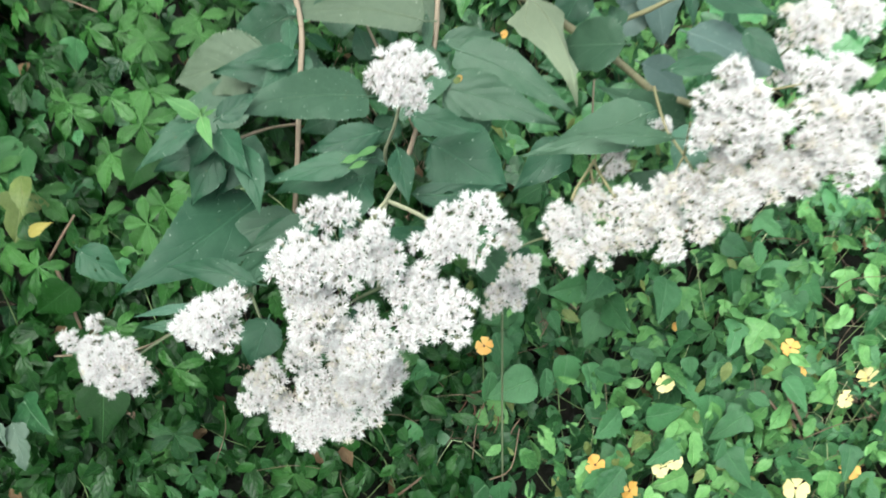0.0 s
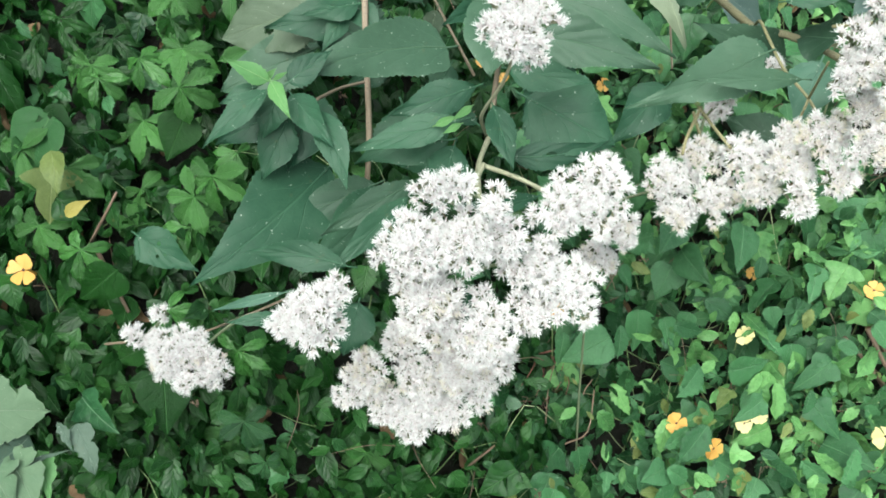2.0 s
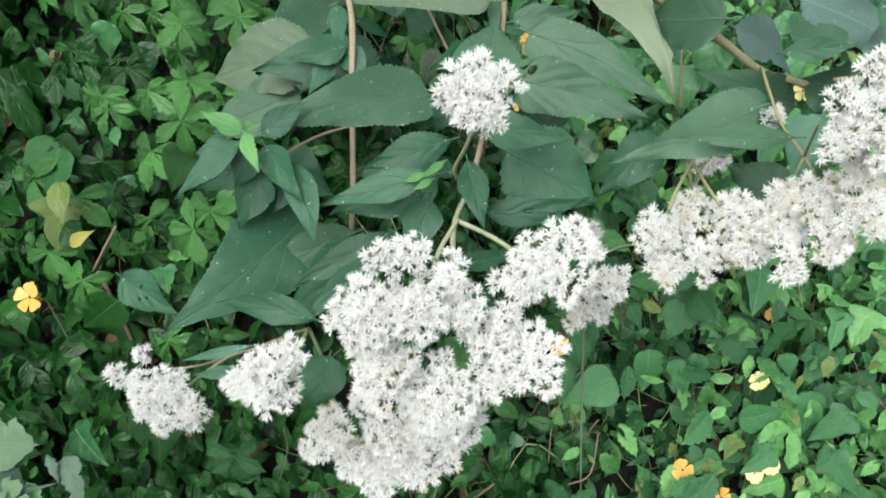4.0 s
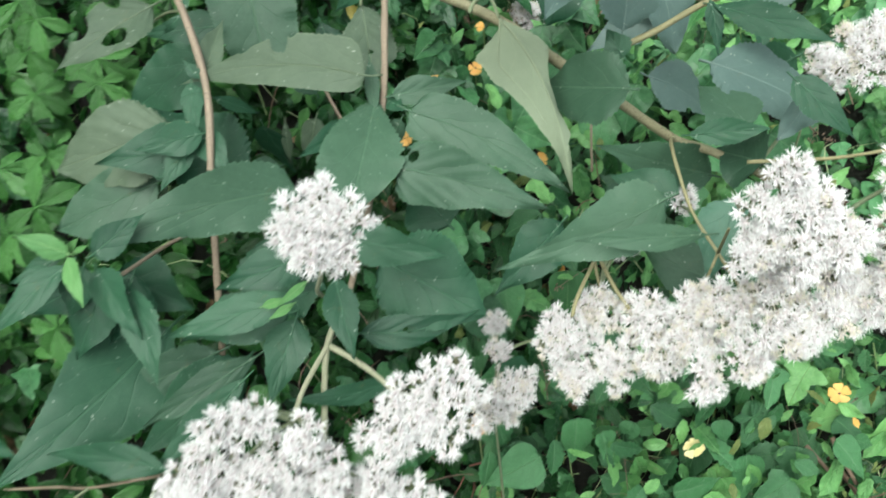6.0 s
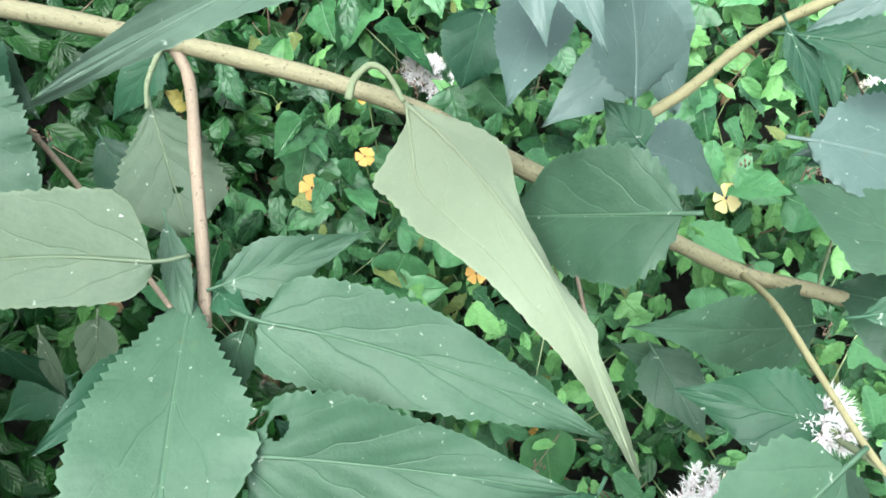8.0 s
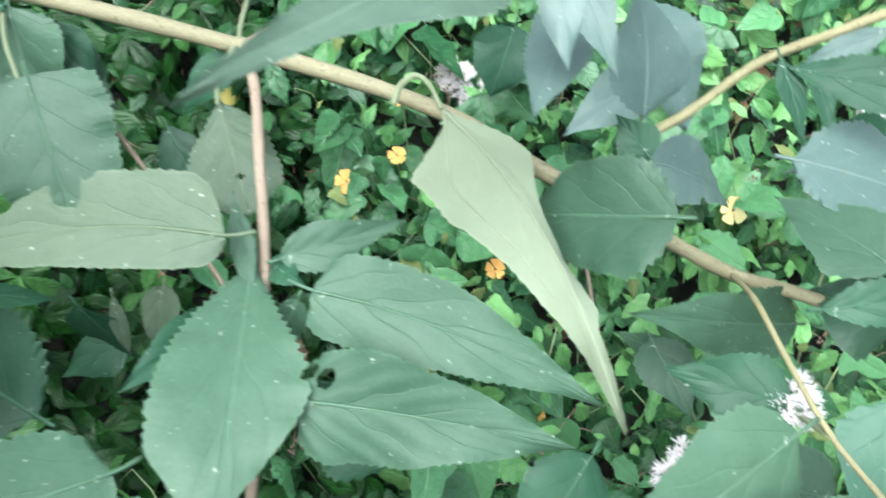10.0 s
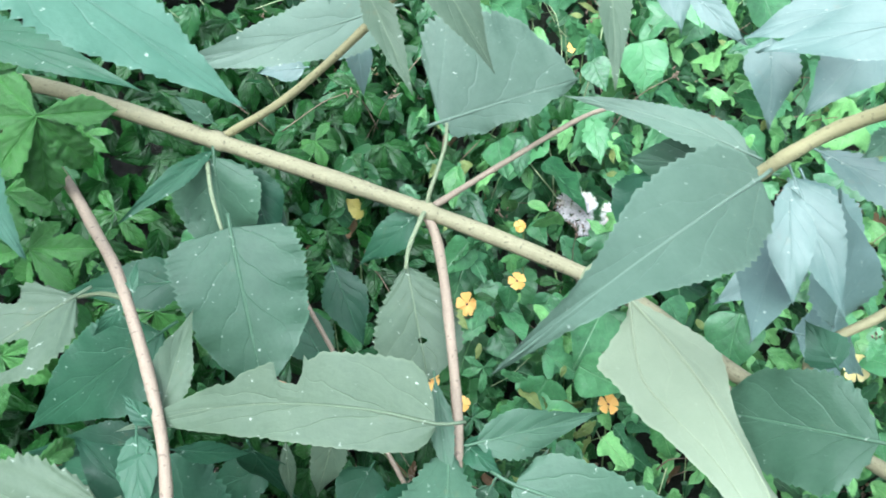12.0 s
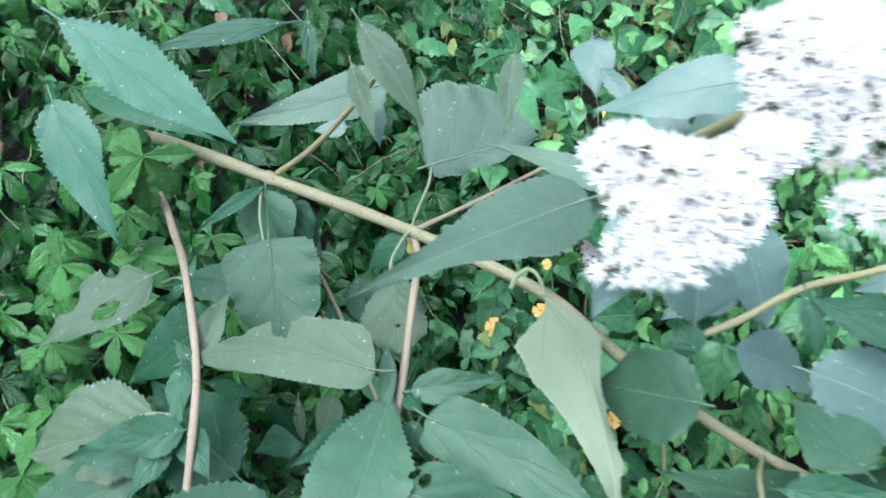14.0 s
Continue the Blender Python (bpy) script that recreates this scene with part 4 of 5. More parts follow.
leaf((0.021, 0.890, 1.198), (-0.007, 0.760, 1.163), 0.074, ("spade", "rhombic"), leaf_mid, 0.07, 0, 0.3, 0, bites=[(1, 0.5, 0.03, 0.15)])
leaf((0.239, 0.734, 1.171), (0.106, 0.708, 1.143), 0.054, "tailed", leaf_mid, 0.04, 0.03, 0.12, 0)
leaf((0.263, 0.702, 1.159), (0.163, 0.700, 1.170), 0.022, "lance", leaf_mid, 0.055, 0, 0.12, 0)
leaf((0.169, 0.786, 1.118), (0.104, 0.746, 1.079), 0.049, "ovate", leaf_green, 0.055, 0, 0.12, 0)
leaf((0.263, 0.772, 1.140), (0.211, 0.803, 1.149), 0.040, "ovate", leaf_green, 0.055, 0, 0.12, 0)
leaf((0.304, 0.754, 1.147), (0.270, 0.711, 1.101), 0.052, "ovate", leaf_light, 0.055, 0, 0.12, 20)
leaf((-0.050, 0.550, 1.089), (-0.059, 0.507, 1.073), 0.009, "lance", leaf_green, 0.055, 0, 0.12, 0)
leaf((-0.206, 0.587, 1.068), (-0.271, 0.584, 1.058), 0.010, "lance", leaf_light, 0.05, 0, 0.2, 0)
leaf((-0.362, 0.697, 1.063), (-0.302, 0.663, 1.037), 0.040, "ovate", leaf_green, 0.05, 0, 0.12, 0, holes=[(0.35, 0.2, 0.03, 0.1), (0.5, -0.15, 0.025, 0.08), (0.42, -0.4, 0.02, 0.08)])
leaf((-0.148, 0.605, 1.032), (-0.166, 0.574, 0.998), 0.043, "round", leaf_green, 0.055, 0, 0.12, 0)
leaf((0.104, 0.730, 1.011), (0.131, 0.731, 0.975), 0.033, "ovate", leaf_green, 0.055, 0, 0.12, 0)
leaf((-0.117, 0.883, 1.134), (-0.202, 0.956, 1.180), 0.088, "ovate", leaf_green, 0.055, 0, 0.12, 0)
leaf((0.072, 0.828, 1.095), (0.037, 0.875, 1.121), 0.067, "ovate", leaf_green, 0.055, 0, 0.12, 0)
leaf((-0.099, 0.849, 1.092), (-0.077, 0.797, 1.028), 0.086, "round", leaf_green, 0.055, 0, 0.12, 0)
leaf((0.413, 0.928, 1.168), (0.352, 0.929, 1.144), 0.061, "ovate", leaf_green, 0.055, 0, 0.12, -25)
# flat-topped white flower heads
cluster((0.005, 0.631, 1.279), 0.016, 0.45, 1, 0, 0)
cluster((-0.015, 0.622, 1.271), 0.016, 0.45, 1, 0, 0)
cluster((0.019, 0.626, 1.270), 0.017, 0.45, 1, 0, 0)
cluster((0.001, 0.621, 1.265), 0.015, 0.45, 1, 0, 0)
cluster((0.013, 0.614, 1.254), 0.015, 0.45, 1, 0, 0)
cluster((-0.004, 0.614, 1.258), 0.013, 0.45, 1, 0, 0)
cluster((-0.075, 0.561, 1.177), 0.015, 0.45, 1, 0, 0)
cluster((-0.050, 0.563, 1.180), 0.015, 0.45, 1, 0, 0)
cluster((-0.025, 0.556, 1.160), 0.015, 0.45, 1, 0, 0)
cluster((-0.090, 0.541, 1.140), 0.032, 0.45, 1, 0, 0)
cluster((-0.054, 0.547, 1.138), 0.027, 0.45, 1, 0, 0)
cluster((-0.021, 0.556, 1.130), 0.020, 0.45, 1, 0, 0)
cluster((0.054, 0.590, 1.139), 0.032, 0.45, 1, 0, 0)
cluster((0.023, 0.577, 1.131), 0.023, 0.45, 1, 0, 0)
cluster((0.005, 0.554, 1.098), 0.027, 0.45, 1, 0, 0)
cluster((0.029, 0.546, 1.077), 0.029, 0.45, 1, 0, 0)
cluster((-0.004, 0.536, 1.064), 0.020, 0.45, 1, 0, 0)
cluster((-0.081, 0.529, 1.094), 0.030, 0.45, 1, 0, 0.2)
cluster((-0.046, 0.523, 1.065), 0.032, 0.45, 1, 0, 0.08)
cluster((-0.144, 0.550, 1.003), 0.022, 0.45, 1, 0, 0.25)
cluster((-0.112, 0.571, 1.015), 0.021, 0.45, 1, 0, 0.2)
cluster((-0.075, 0.577, 1.011), 0.022, 0.45, 1, 0, 0.35)
cluster((-0.041, 0.577, 1.005), 0.020, 0.45, 1, 0, 0.2)
cluster((-0.133, 0.544, 0.964), 0.021, 0.45, 1, 0, 0.15)
cluster((-0.100, 0.553, 0.963), 0.024, 0.45, 1, 0, 0.4)
cluster((-0.064, 0.555, 0.986), 0.022, 0.45, 1, 0, 0.45)
cluster((-0.027, 0.567, 0.991), 0.019, 0.45, 1, 0, 0.2)
cluster((-0.109, 0.532, 0.946), 0.019, 0.45, 1, 0, 0.1)
cluster((-0.077, 0.541, 0.947), 0.020, 0.45, 1, 0, 0.15)
cluster((-0.160, 0.550, 0.979), 0.016, 0.45, 1, 0, 0.1)
cluster((-0.049, 0.556, 0.956), 0.017, 0.45, 1, 0, 0.2)
cluster((-0.099, 0.558, 0.987), 0.021, 0.45, 1, 0, 0.1)
cluster((-0.071, 0.551, 0.981), 0.020, 0.45, 1, 0, 0.1)
cluster((-0.045, 0.551, 0.987), 0.020, 0.45, 1, 0, 0.1)
cluster((-0.030, 0.555, 0.998), 0.017, 0.45, 1, 0, 0.1)
cluster((-0.171, 0.521, 1.096), 0.028, 0.45, 1, 0, 0)
cluster((-0.187, 0.524, 1.100), 0.017, 0.45, 1, 0, 0)
cluster((-0.152, 0.534, 1.113), 0.012, 0.45, 1, 0, 0)
cluster((-0.331, 0.625, 0.964), 0.029, 0.45, 1.65, -20, 0.08)
cluster((-0.371, 0.637, 0.983), 0.013, 0.45, 1, 0, 0)
cluster((-0.350, 0.662, 0.989), 0.011, 0.45, 1, 0, 0)
cluster((-0.304, 0.617, 0.951), 0.019, 0.45, 1, 0, 0)
cluster((0.093, 0.734, 0.943), 0.025, 0.45, 1, 0, 0.24)
cluster((0.104, 0.748, 1.002), 0.014, 0.45, 1, 0, 0.24)
cluster((0.157, 0.713, 1.051), 0.026, 0.45, 1, 0, 0.3)
cluster((0.161, 0.688, 1.028), 0.017, 0.45, 1, 0, 0.3)
cluster((0.189, 0.721, 1.073), 0.022, 0.45, 1, 0, 0.3)
cluster((0.195, 0.686, 1.046), 0.024, 0.45, 1, 0, 0.35)
cluster((0.221, 0.691, 1.087), 0.025, 0.45, 1, 0, 0.4)
cluster((0.225, 0.665, 1.070), 0.020, 0.45, 1, 0, 0.35)
cluster((0.248, 0.661, 1.095), 0.023, 0.45, 1, 0, 0.35)
cluster((0.251, 0.633, 1.077), 0.016, 0.45, 1, 0, 0.15)
cluster((0.249, 0.682, 1.111), 0.017, 0.45, 1, 0, 0.5)
cluster((0.272, 0.653, 1.127), 0.024, 0.45, 1, 0, 0.5)
cluster((0.274, 0.628, 1.103), 0.019, 0.45, 1, 0, 0.3)
cluster((0.295, 0.648, 1.157), 0.023, 0.45, 1, 0, 0.4)
cluster((0.299, 0.624, 1.134), 0.023, 0.45, 1, 0, 0.25)
cluster((0.322, 0.625, 1.147), 0.021, 0.45, 1, 0, 0.2)
cluster((0.325, 0.637, 1.171), 0.020, 0.45, 1, 0, 0.3)
cluster((0.344, 0.624, 1.161), 0.023, 0.45, 1, 0, 0.2)
cluster((0.365, 0.623, 1.175), 0.025, 0.45, 1, 0, 0.2)
cluster((0.291, 0.656, 1.242), 0.015, 0.45, 1, 0, 0)
cluster((0.277, 0.653, 1.220), 0.019, 0.45, 1, 0, 0)
cluster((0.301, 0.644, 1.223), 0.021, 0.45, 1, 0, 0.05)
cluster((0.274, 0.643, 1.196), 0.019, 0.45, 1, 0, 0.1)
cluster((0.297, 0.634, 1.199), 0.022, 0.45, 1, 0, 0.1)
cluster((0.320, 0.632, 1.203), 0.020, 0.45, 1, 0, 0.1)
cluster((0.264, 0.645, 1.185), 0.013, 0.45, 1, 0, 0.1)
cluster((0.367, 0.650, 1.233), 0.020, 0.45, 1, 0, 0)
cluster((0.390, 0.655, 1.240), 0.018, 0.45, 1, 0, 0)
cluster((0.375, 0.628, 1.201), 0.035, 0.45, 1, 0, 0.24)
cluster((0.402, 0.621, 1.209), 0.030, 0.45, 1, 0, 0.12)
cluster((0.386, 0.605, 1.177), 0.027, 0.45, 1, 0, 0.12)
cluster((0.433, 0.838, 1.214), 0.035, 0.45, 1, 0, 0.2)
cluster((0.485, 0.844, 1.221), 0.028, 0.45, 1, 0, 0.16)
cluster((0.214, 0.752, 1.117), 0.013, 0.45, 1, 0, 0.24)
cluster((0.252, 1.370, 1.009), 0.027, 0.45, 1, 0, 0.12)
cluster((0.211, 1.391, 1.026), 0.026, 0.45, 1, 0, 0.1)
cluster((0.503, 1.036, 1.081), 0.031, 0.45, 1, 0, 0.16)
cluster((0.104, 0.799, 0.990), 0.014, 0.45, 1, 0, 0.2)
cluster((0.224, 0.798, 1.075), 0.013, 0.45, 1, 0, 0.2)
cluster((0.113, 0.716, 0.993), 0.022, 0.45, 1, 0, 0.16)
cluster((0.203, 0.715, 1.414), 0.033, 0.4, 1, 0, 0)
cluster((0.205, 0.726, 1.409), 0.031, 0.4, 1, 40, 0)
cluster((0.272, 0.777, 1.442), 0.037, 0.4, 1, 40, 0)
cluster((0.269, 0.767, 1.449), 0.039, 0.4, 1, 0, 0.12)
cluster((0.303, 0.757, 1.421), 0.028, 0.45, 1, 0, 0)
cluster((0.234, 0.736, 1.423), 0.018, 0.45, 1, 0, 0)
cluster((0.185, 0.704, 1.398), 0.017, 0.45, 1, 0, 0)
cluster((0.287, 0.739, 1.391), 0.016, 0.45, 1, 0, 0)
cluster((0.182, 0.726, 1.430), 0.018, 0.45, 1, 0, 0)
cluster((0.266, 0.780, 1.131), 0.013, 0.45, 1, 0, 0)

# ---- vines and herbs on the bank ----
def outline_leaf(points, fold=0.15, cup=0.0, fine=False):
    """A small leaf from half an outline (u, half width), with a sunken midrib; fine: blades puffed up between the veins."""
    verts, faces, uvs = [], [], []
    top = max(w for _, w in points)
    cols = (-1.0, -0.55, 0.0, 0.55, 1.0) if fine else (-1.0, 0.0, 1.0)
    n = len(cols)
    for k, (u, w) in enumerate(points):
        for c in cols:
            puff = (0.05 * math.cos(3.1 * k) + 0.04) * (abs(c) == 0.55) * min(1.0, w / 0.15) + 0.02 * math.sin(2.2 * k + c) * (abs(c) == 1.0)
            verts.append((u + (0.1 * w * abs(c) if fine else 0.0), c * w, fold * w * abs(c) - cup * u * u + puff * fine))
            uvs.append((max(0, u), 0.5 + 0.5 * c * w / top))
    for k in range(len(points) - 1):
        for j in range(n - 1):
            p = k * n + j
            faces.append((p, p + n, p + n + 1, p + 1))
    return np.array(verts, float), faces, np.array(uvs)


heart_outline = [(-0.19, 0.1), (-0.2, 0.2), (-0.16, 0.32), (-0.07, 0.41), (0.05, 0.45), (0.18, 0.44), (0.34, 0.38), (0.54, 0.27), (0.74, 0.15), (0.9, 0.06), (1.0, 0.0)]
arrow_outline = [(-0.16, 0.24), (-0.04, 0.40), (0.08, 0.36), (0.2, 0.26), (0.4, 0.24), (0.62, 0.17), (0.84, 0.07), (1.0, 0.0)]
oval_outline = [(0.0, 0.02), (0.06, 0.12), (0.15, 0.21), (0.28, 0.27), (0.45, 0.29), (0.62, 0.25), (0.77, 0.17), (0.9, 0.08), (1.0, 0.0)]
leaflet_outline = [(0.0, 0.0228), (0.1, 0.0627), (0.2, 0.125), (0.3, 0.194), (0.345, 0.171), (0.44, 0.245), (0.485, 0.217), (0.58, 0.268), (0.625, 0.228), (0.71, 0.228), (0.75, 0.182), (0.83, 0.137), (0.91, 0.057), (1.0, 0)]
toothed_outline = [(0.0, 0.03), (0.06, 0.16), (0.12, 0.2), (0.16, 0.17), (0.24, 0.28), (0.29, 0.24), (0.38, 0.33), (0.44, 0.27), (0.54, 0.31), (0.6, 0.23), (0.69, 0.24), (0.75, 0.15), (0.84, 0.14), (0.9, 0.06), (1.0, 0.0)]
lobed_outline = [(-0.14, 0.1), (-0.12, 0.26), (-0.05, 0.40), (0.04, 0.50), (0.12, 0.46), (0.2, 0.33), (0.3, 0.22), (0.42, 0.23), (0.56, 0.24), (0.7, 0.19), (0.82, 0.12), (0.92, 0.05), (1.0, 0.0)]
SHAPES = {
    "toothed": outline_leaf(toothed_outline, 0.26, 0.18, True),
    "lobed": outline_leaf(lobed_outline, 0.2, 0.15, True),
    "heart": outline_leaf(heart_outline, 0.18, 0.16, True),
    "arrow": outline_leaf(arrow_outline, 0.2, 0.14, True),
    "oval": outline_leaf(oval_outline, 0.3, 0.16, True),
    "leaflet": outline_leaf(leaflet_outline, 0.34, 0.26, True),
}


def varied(base, k):
    """The same leaf grown a little differently: curled, waved, skewed."""
    v, f, uv = base
    r = random.Random(700 + k)
    skew, curl, wave, ph, wide = r.uniform(-0.22, 0.22), r.uniform(-0.15, 0.55), r.uniform(0.03, 0.09), r.uniform(0, 6), r.uniform(0.82, 1.15)
    w = v.copy()
    u, side = v[:, 0], v[:, 1]
    w[:, 1] = side * wide * (1 + 0.25 * skew * np.sign(side)) + skew * u * (1 - u)
    w[:, 2] = v[:, 2] - curl * side * side * 1.6 - 0.3 * curl * u * u + wave * np.sin(9 * u + ph) * np.sign(side) * np.abs(side) * 3
    return w, f, uv


for key in list(SHAPES):
    for k in range(5):
        SHAPES[key + str(k)] = varied(SHAPES[key], k + 10 * len(key))


def joined(shapes, mats):
    """Verts, faces and uv of many small leaves: (shape, matrix) pairs."""
    verts, faces, uvs, base = [], [], [], 0
    for shape, m in zip(shapes, mats):
        v, f, uv = SHAPES[shape + str(base % 5)]
        verts.append(v @ np.array(m.to_3x3()).T + np.array(m.translation))
        faces += [tuple(c + base for c in q) for q in f]
        uvs.append(uv)
        base += len(v)
    return np.vstack(verts), faces, np.vstack(uvs)


def on_bank(rnd, x, y, lift, size, spread=0.55, face_pull=0.5):
    """A pose for a leaf above the bank: tip mostly downhill, face turned outwards and up."""
    e = 0.05
    n = Vector((-(soil_height(x + e, y) - soil_height(x - e, y)) / (2 * e), -(soil_height(x, y + e) - soil_height(x, y - e)) / (2 * e), 1)).normalized()
    f = (n.lerp(FACE, face_pull) + Vector((rnd.gauss(0, spread), rnd.gauss(0, spread), rnd.gauss(0, spread * 0.7)))).normalized()
    down = Vector((rnd.gauss(0, 0.75), -0.55 + rnd.gauss(0, 0.4), -0.6 + rnd.gauss(0, 0.4)))
    base = Vector((x, y, soil_height(x, y))) + n * lift
    m, _ = axes(base, base + down, 0, f)
    return m @ Matrix.Diagonal((size, size, size, 1))


def shape_mesh(shape, material):
    v, f, uv = SHAPES[shape]
    return mesh_of(shape + "_leaf", v, f, material, uv)


VIEW = (-0.95, 1.35, 0.42, 2.3)


def scatter(seed, count, keep, box=VIEW):
    """Places on the bank, thinning out far from the middle."""
    rnd = random.Random(seed)
    got = []
    while len(got) < count:
        x, y = rnd.uniform(box[0], box[1]), rnd.uniform(box[2], box[3])
        if rnd.random() < keep(x, y):
            got.append((x, y))
    return rnd, got


def left_side(x, y):
    return soft(0.12, -0.12, x)


def right_side(x, y):
    return soft(-0.25, 0.05, x)


# heart-leaved flowering vine over the open side of the bank
vine = thing("flowering_vine", (0.4, 0.9, soil_height(0.4, 0.9)), "creeping vine with heart-shaped leaves and orange dark-eyed flowers", "vine")
VINE_BACK = vine.matrix_basis.inverted()
rnd, spots = scatter(11, 2150, lambda x, y: (0.03 + 0.97 * soft(-0.15, 0.28, x)) * (1 - 0.35 * soft(0.1, 0.5, x)))
spots.sort(key=lambda s: math.hypot(s[0] - 0.35, s[1] - 0.95))
heart_meshes = {s: shape_mesh(s, leaf_vine) for s in ("heart", "arrow", "lobed", "toothed")}
rest_s, rest_m = [], []
for k, (x, y) in enumerate(spots):
    shape = rnd.choice(("heart", "heart", "arrow", "lobed", "toothed", "toothed"))
    m = on_bank(rnd, x, y, rnd.uniform(0.03, 0.21), rnd.uniform(0.024, 0.066), 0.5)
    if k < 290:
        ob = part("leaf", heart_meshes[shape], vine)
        ob.matrix_basis = VINE_BACK @ m
    else:
        rest_s.append(shape)
        rest_m.append(VINE_BACK @ m)
v, f, uv = joined(rest_s, rest_m)
tagged(part("foliage", mesh_of("vine_foliage", v, f, leaf_vine, uv), vine), kind="stuff")


def vine_stems(owner, back, seed, count, material, keep, r=0.0011, lift=0.11):
    rnd, spots = scatter(seed, count, keep)
    verts, faces, base = [], [], 0
    for x, y in spots:
        ang, pts = rnd.uniform(0, 6.28), []
        for _ in range(5):
            pts.append(tuple(back @ Vector((x, y, soil_height(x, y) + rnd.uniform(0.02, lift)))))
            ang += rnd.gauss(0, 0.6)
            x, y = x + 0.06 * math.cos(ang), y + 0.06 * math.sin(ang)
        tv, tf = tube(pts, r * rnd.uniform(0.7, 1.4), 0.5 * r, 4, 3)
        verts.append(tv)
        faces += [tuple(c + base for c in q) for q in tf]
        base += len(tv)
    tagged(part("runner_mass", mesh_of("runner_mass", np.vstack(verts), faces, material), owner), kind="stuff")


vine_stems(vine, VINE_BACK, 21, 190, vine_stalk, right_side)
vine_stems(vine, VINE_BACK, 22, 150, pale_stalk, right_side, 0.0008, 0.17)


def petal_outline(size):
    pts = [(0.1, 0.07), (0.3, 0.22), (0.5, 0.36), (0.68, 0.45), (0.84, 0.46), (0.95, 0.36), (1.0, 0.2), (0.97, 0.05)]
    return outline_leaf(pts, 0.12, 0.10, True)


PETAL = petal_outline(1)
petal_meshes = {m: mesh_of("petal", PETAL[0], PETAL[1], m, PETAL[2]) for m in (orange_petal, yellow_petal)}
tv, tf = tube([(0, 0, -1.1), (0, 0, -0.5), (0, 0, 0.02)], 0.10, 0.2, 10, 3)
trumpet = {m: mesh_of("flower_tube", tv, tf, m) for m in (orange_petal, yellow_petal)}
ev, ef = tube([(0, 0, 0.0), (0, 0, 0.03), (0, 0, 0.05)], 0.17, 0.10, 10, 2)
eye_mesh = mesh_of("throat", ev, ef, dark_throat)


def bloom(x, y, z, size, material, seed, facing=(0.0, -0.85, 0.5)):
    """A five-petalled trumpet flower with a dark throat."""
    rnd = random.Random(seed)
    f = (Vector(facing) + Vector((rnd.gauss(0, 0.22), rnd.gauss(0, 0.1), rnd.gauss(0, 0.18)))).normalized()
    m, _ = axes((x, y, z), Vector((x, y, z)) + f.orthogonal(), rnd.uniform(0, 70), f)
    fl = new("flower")
    fl.parent, fl.empty_display_size = vine, 0.01
    grown = m @ Matrix.Diagonal((0.44 * size,) * 3 + (1,))
    fl.matrix_basis = VINE_BACK @ grown
    root = grown.inverted() @ Vector((x, y + 0.02, soil_height(x, y + 0.02)))
    sv, sf = tube([(0, 0, -1.05), (0, 0, -1.5), root.lerp(Vector((0, 0, -1.5)), 0.4), root], 0.001 / (0.44 * size), 0.0012 / (0.44 * size), 5, 4)
    part("flower_stalk", mesh_of("vine_flower_stalk", sv, sf, vine_stalk), fl, "thin green stalk")
    part("flower_tube", trumpet[material], fl)
    part("throat", eye_mesh, fl, "dark purple throat")
    for k in range(5):
        ob = part("petal", petal_meshes[material], fl)
        ob.matrix_basis = pose(0, 0, 0.02, 0, rnd.uniform(-28, 12), 72 * k + rnd.uniform(-8, 8))
    return fl


bloom(-0.575, 0.831, 0.927, 0.042, orange_petal, 1)
bloom(0.295, 0.966, 0.719, 0.020, yellow_petal, 2)
bloom(0.379, 0.943, 0.702, 0.022, orange_petal, 3)
bloom(0.339, 0.850, 0.673, 0.032, yellow_petal, 4)
bloom(0.640, 0.849, 0.668, 0.036, yellow_petal, 5)
bloom(0.601, 0.825, 0.650, 0.032, yellow_petal, 6)
bloom(0.226, 0.760, 0.606, 0.034, orange_petal, 7)
bloom(0.318, 0.754, 0.600, 0.030, yellow_petal, 8)
bloom(0.339, 0.761, 0.606, 0.028, yellow_petal, 9)
bloom(0.271, 0.729, 0.583, 0.036, orange_petal, 10)
bloom(0.506, 0.726, 0.579, 0.042, yellow_petal, 11)
bloom(0.587, 0.745, 0.590, 0.032, orange_petal, 12)
bloom(0.540, 0.858, 0.676, 0.022, orange_petal, 13)
bloom(0.073, 0.859, 0.755, 0.030, orange_petal, 14)
bloom(0.222, 1.092, 0.814, 0.021, orange_petal, 15)
bloom(0.208, 1.073, 0.798, 0.018, orange_petal, 16)
bloom(0.534, 0.889, 0.698, 0.030, orange_petal, 18)
bloom(0.141, 1.367, 1.028, 0.017, orange_petal, 19)
bloom(0.126, 1.314, 0.990, 0.023, orange_petal, 20)
bloom(0.066, 1.293, 0.983, 0.030, orange_petal, 21)
bloom(0.014, 1.217, 0.947, 0.026, orange_petal, 22)
bloom(0.045, 1.202, 0.922, 0.020, orange_petal, 23)
bloom(0.202, 1.201, 0.894, 0.025, orange_petal, 27)
bloom(0.455, 1.174, 0.925, 0.034, yellow_petal, 28)
bloom(0.251, 1.550, 1.167, 0.026, orange_petal, 29)
bloom(0.351, 0.974, 0.725, 0.022, orange_petal, 30)

# five-fingered creeper over the shaded side
creeper = thing("five_leaved_creeper", (-0.4, 0.95, soil_height(-0.4, 0.95)), "bright green creeper with five-fingered leaves on the bank", "creeper")
CREEPER_BACK = creeper.matrix_basis.inverted()
leaflet_mesh = shape_mesh("leaflet", leaf_creeper_lit)


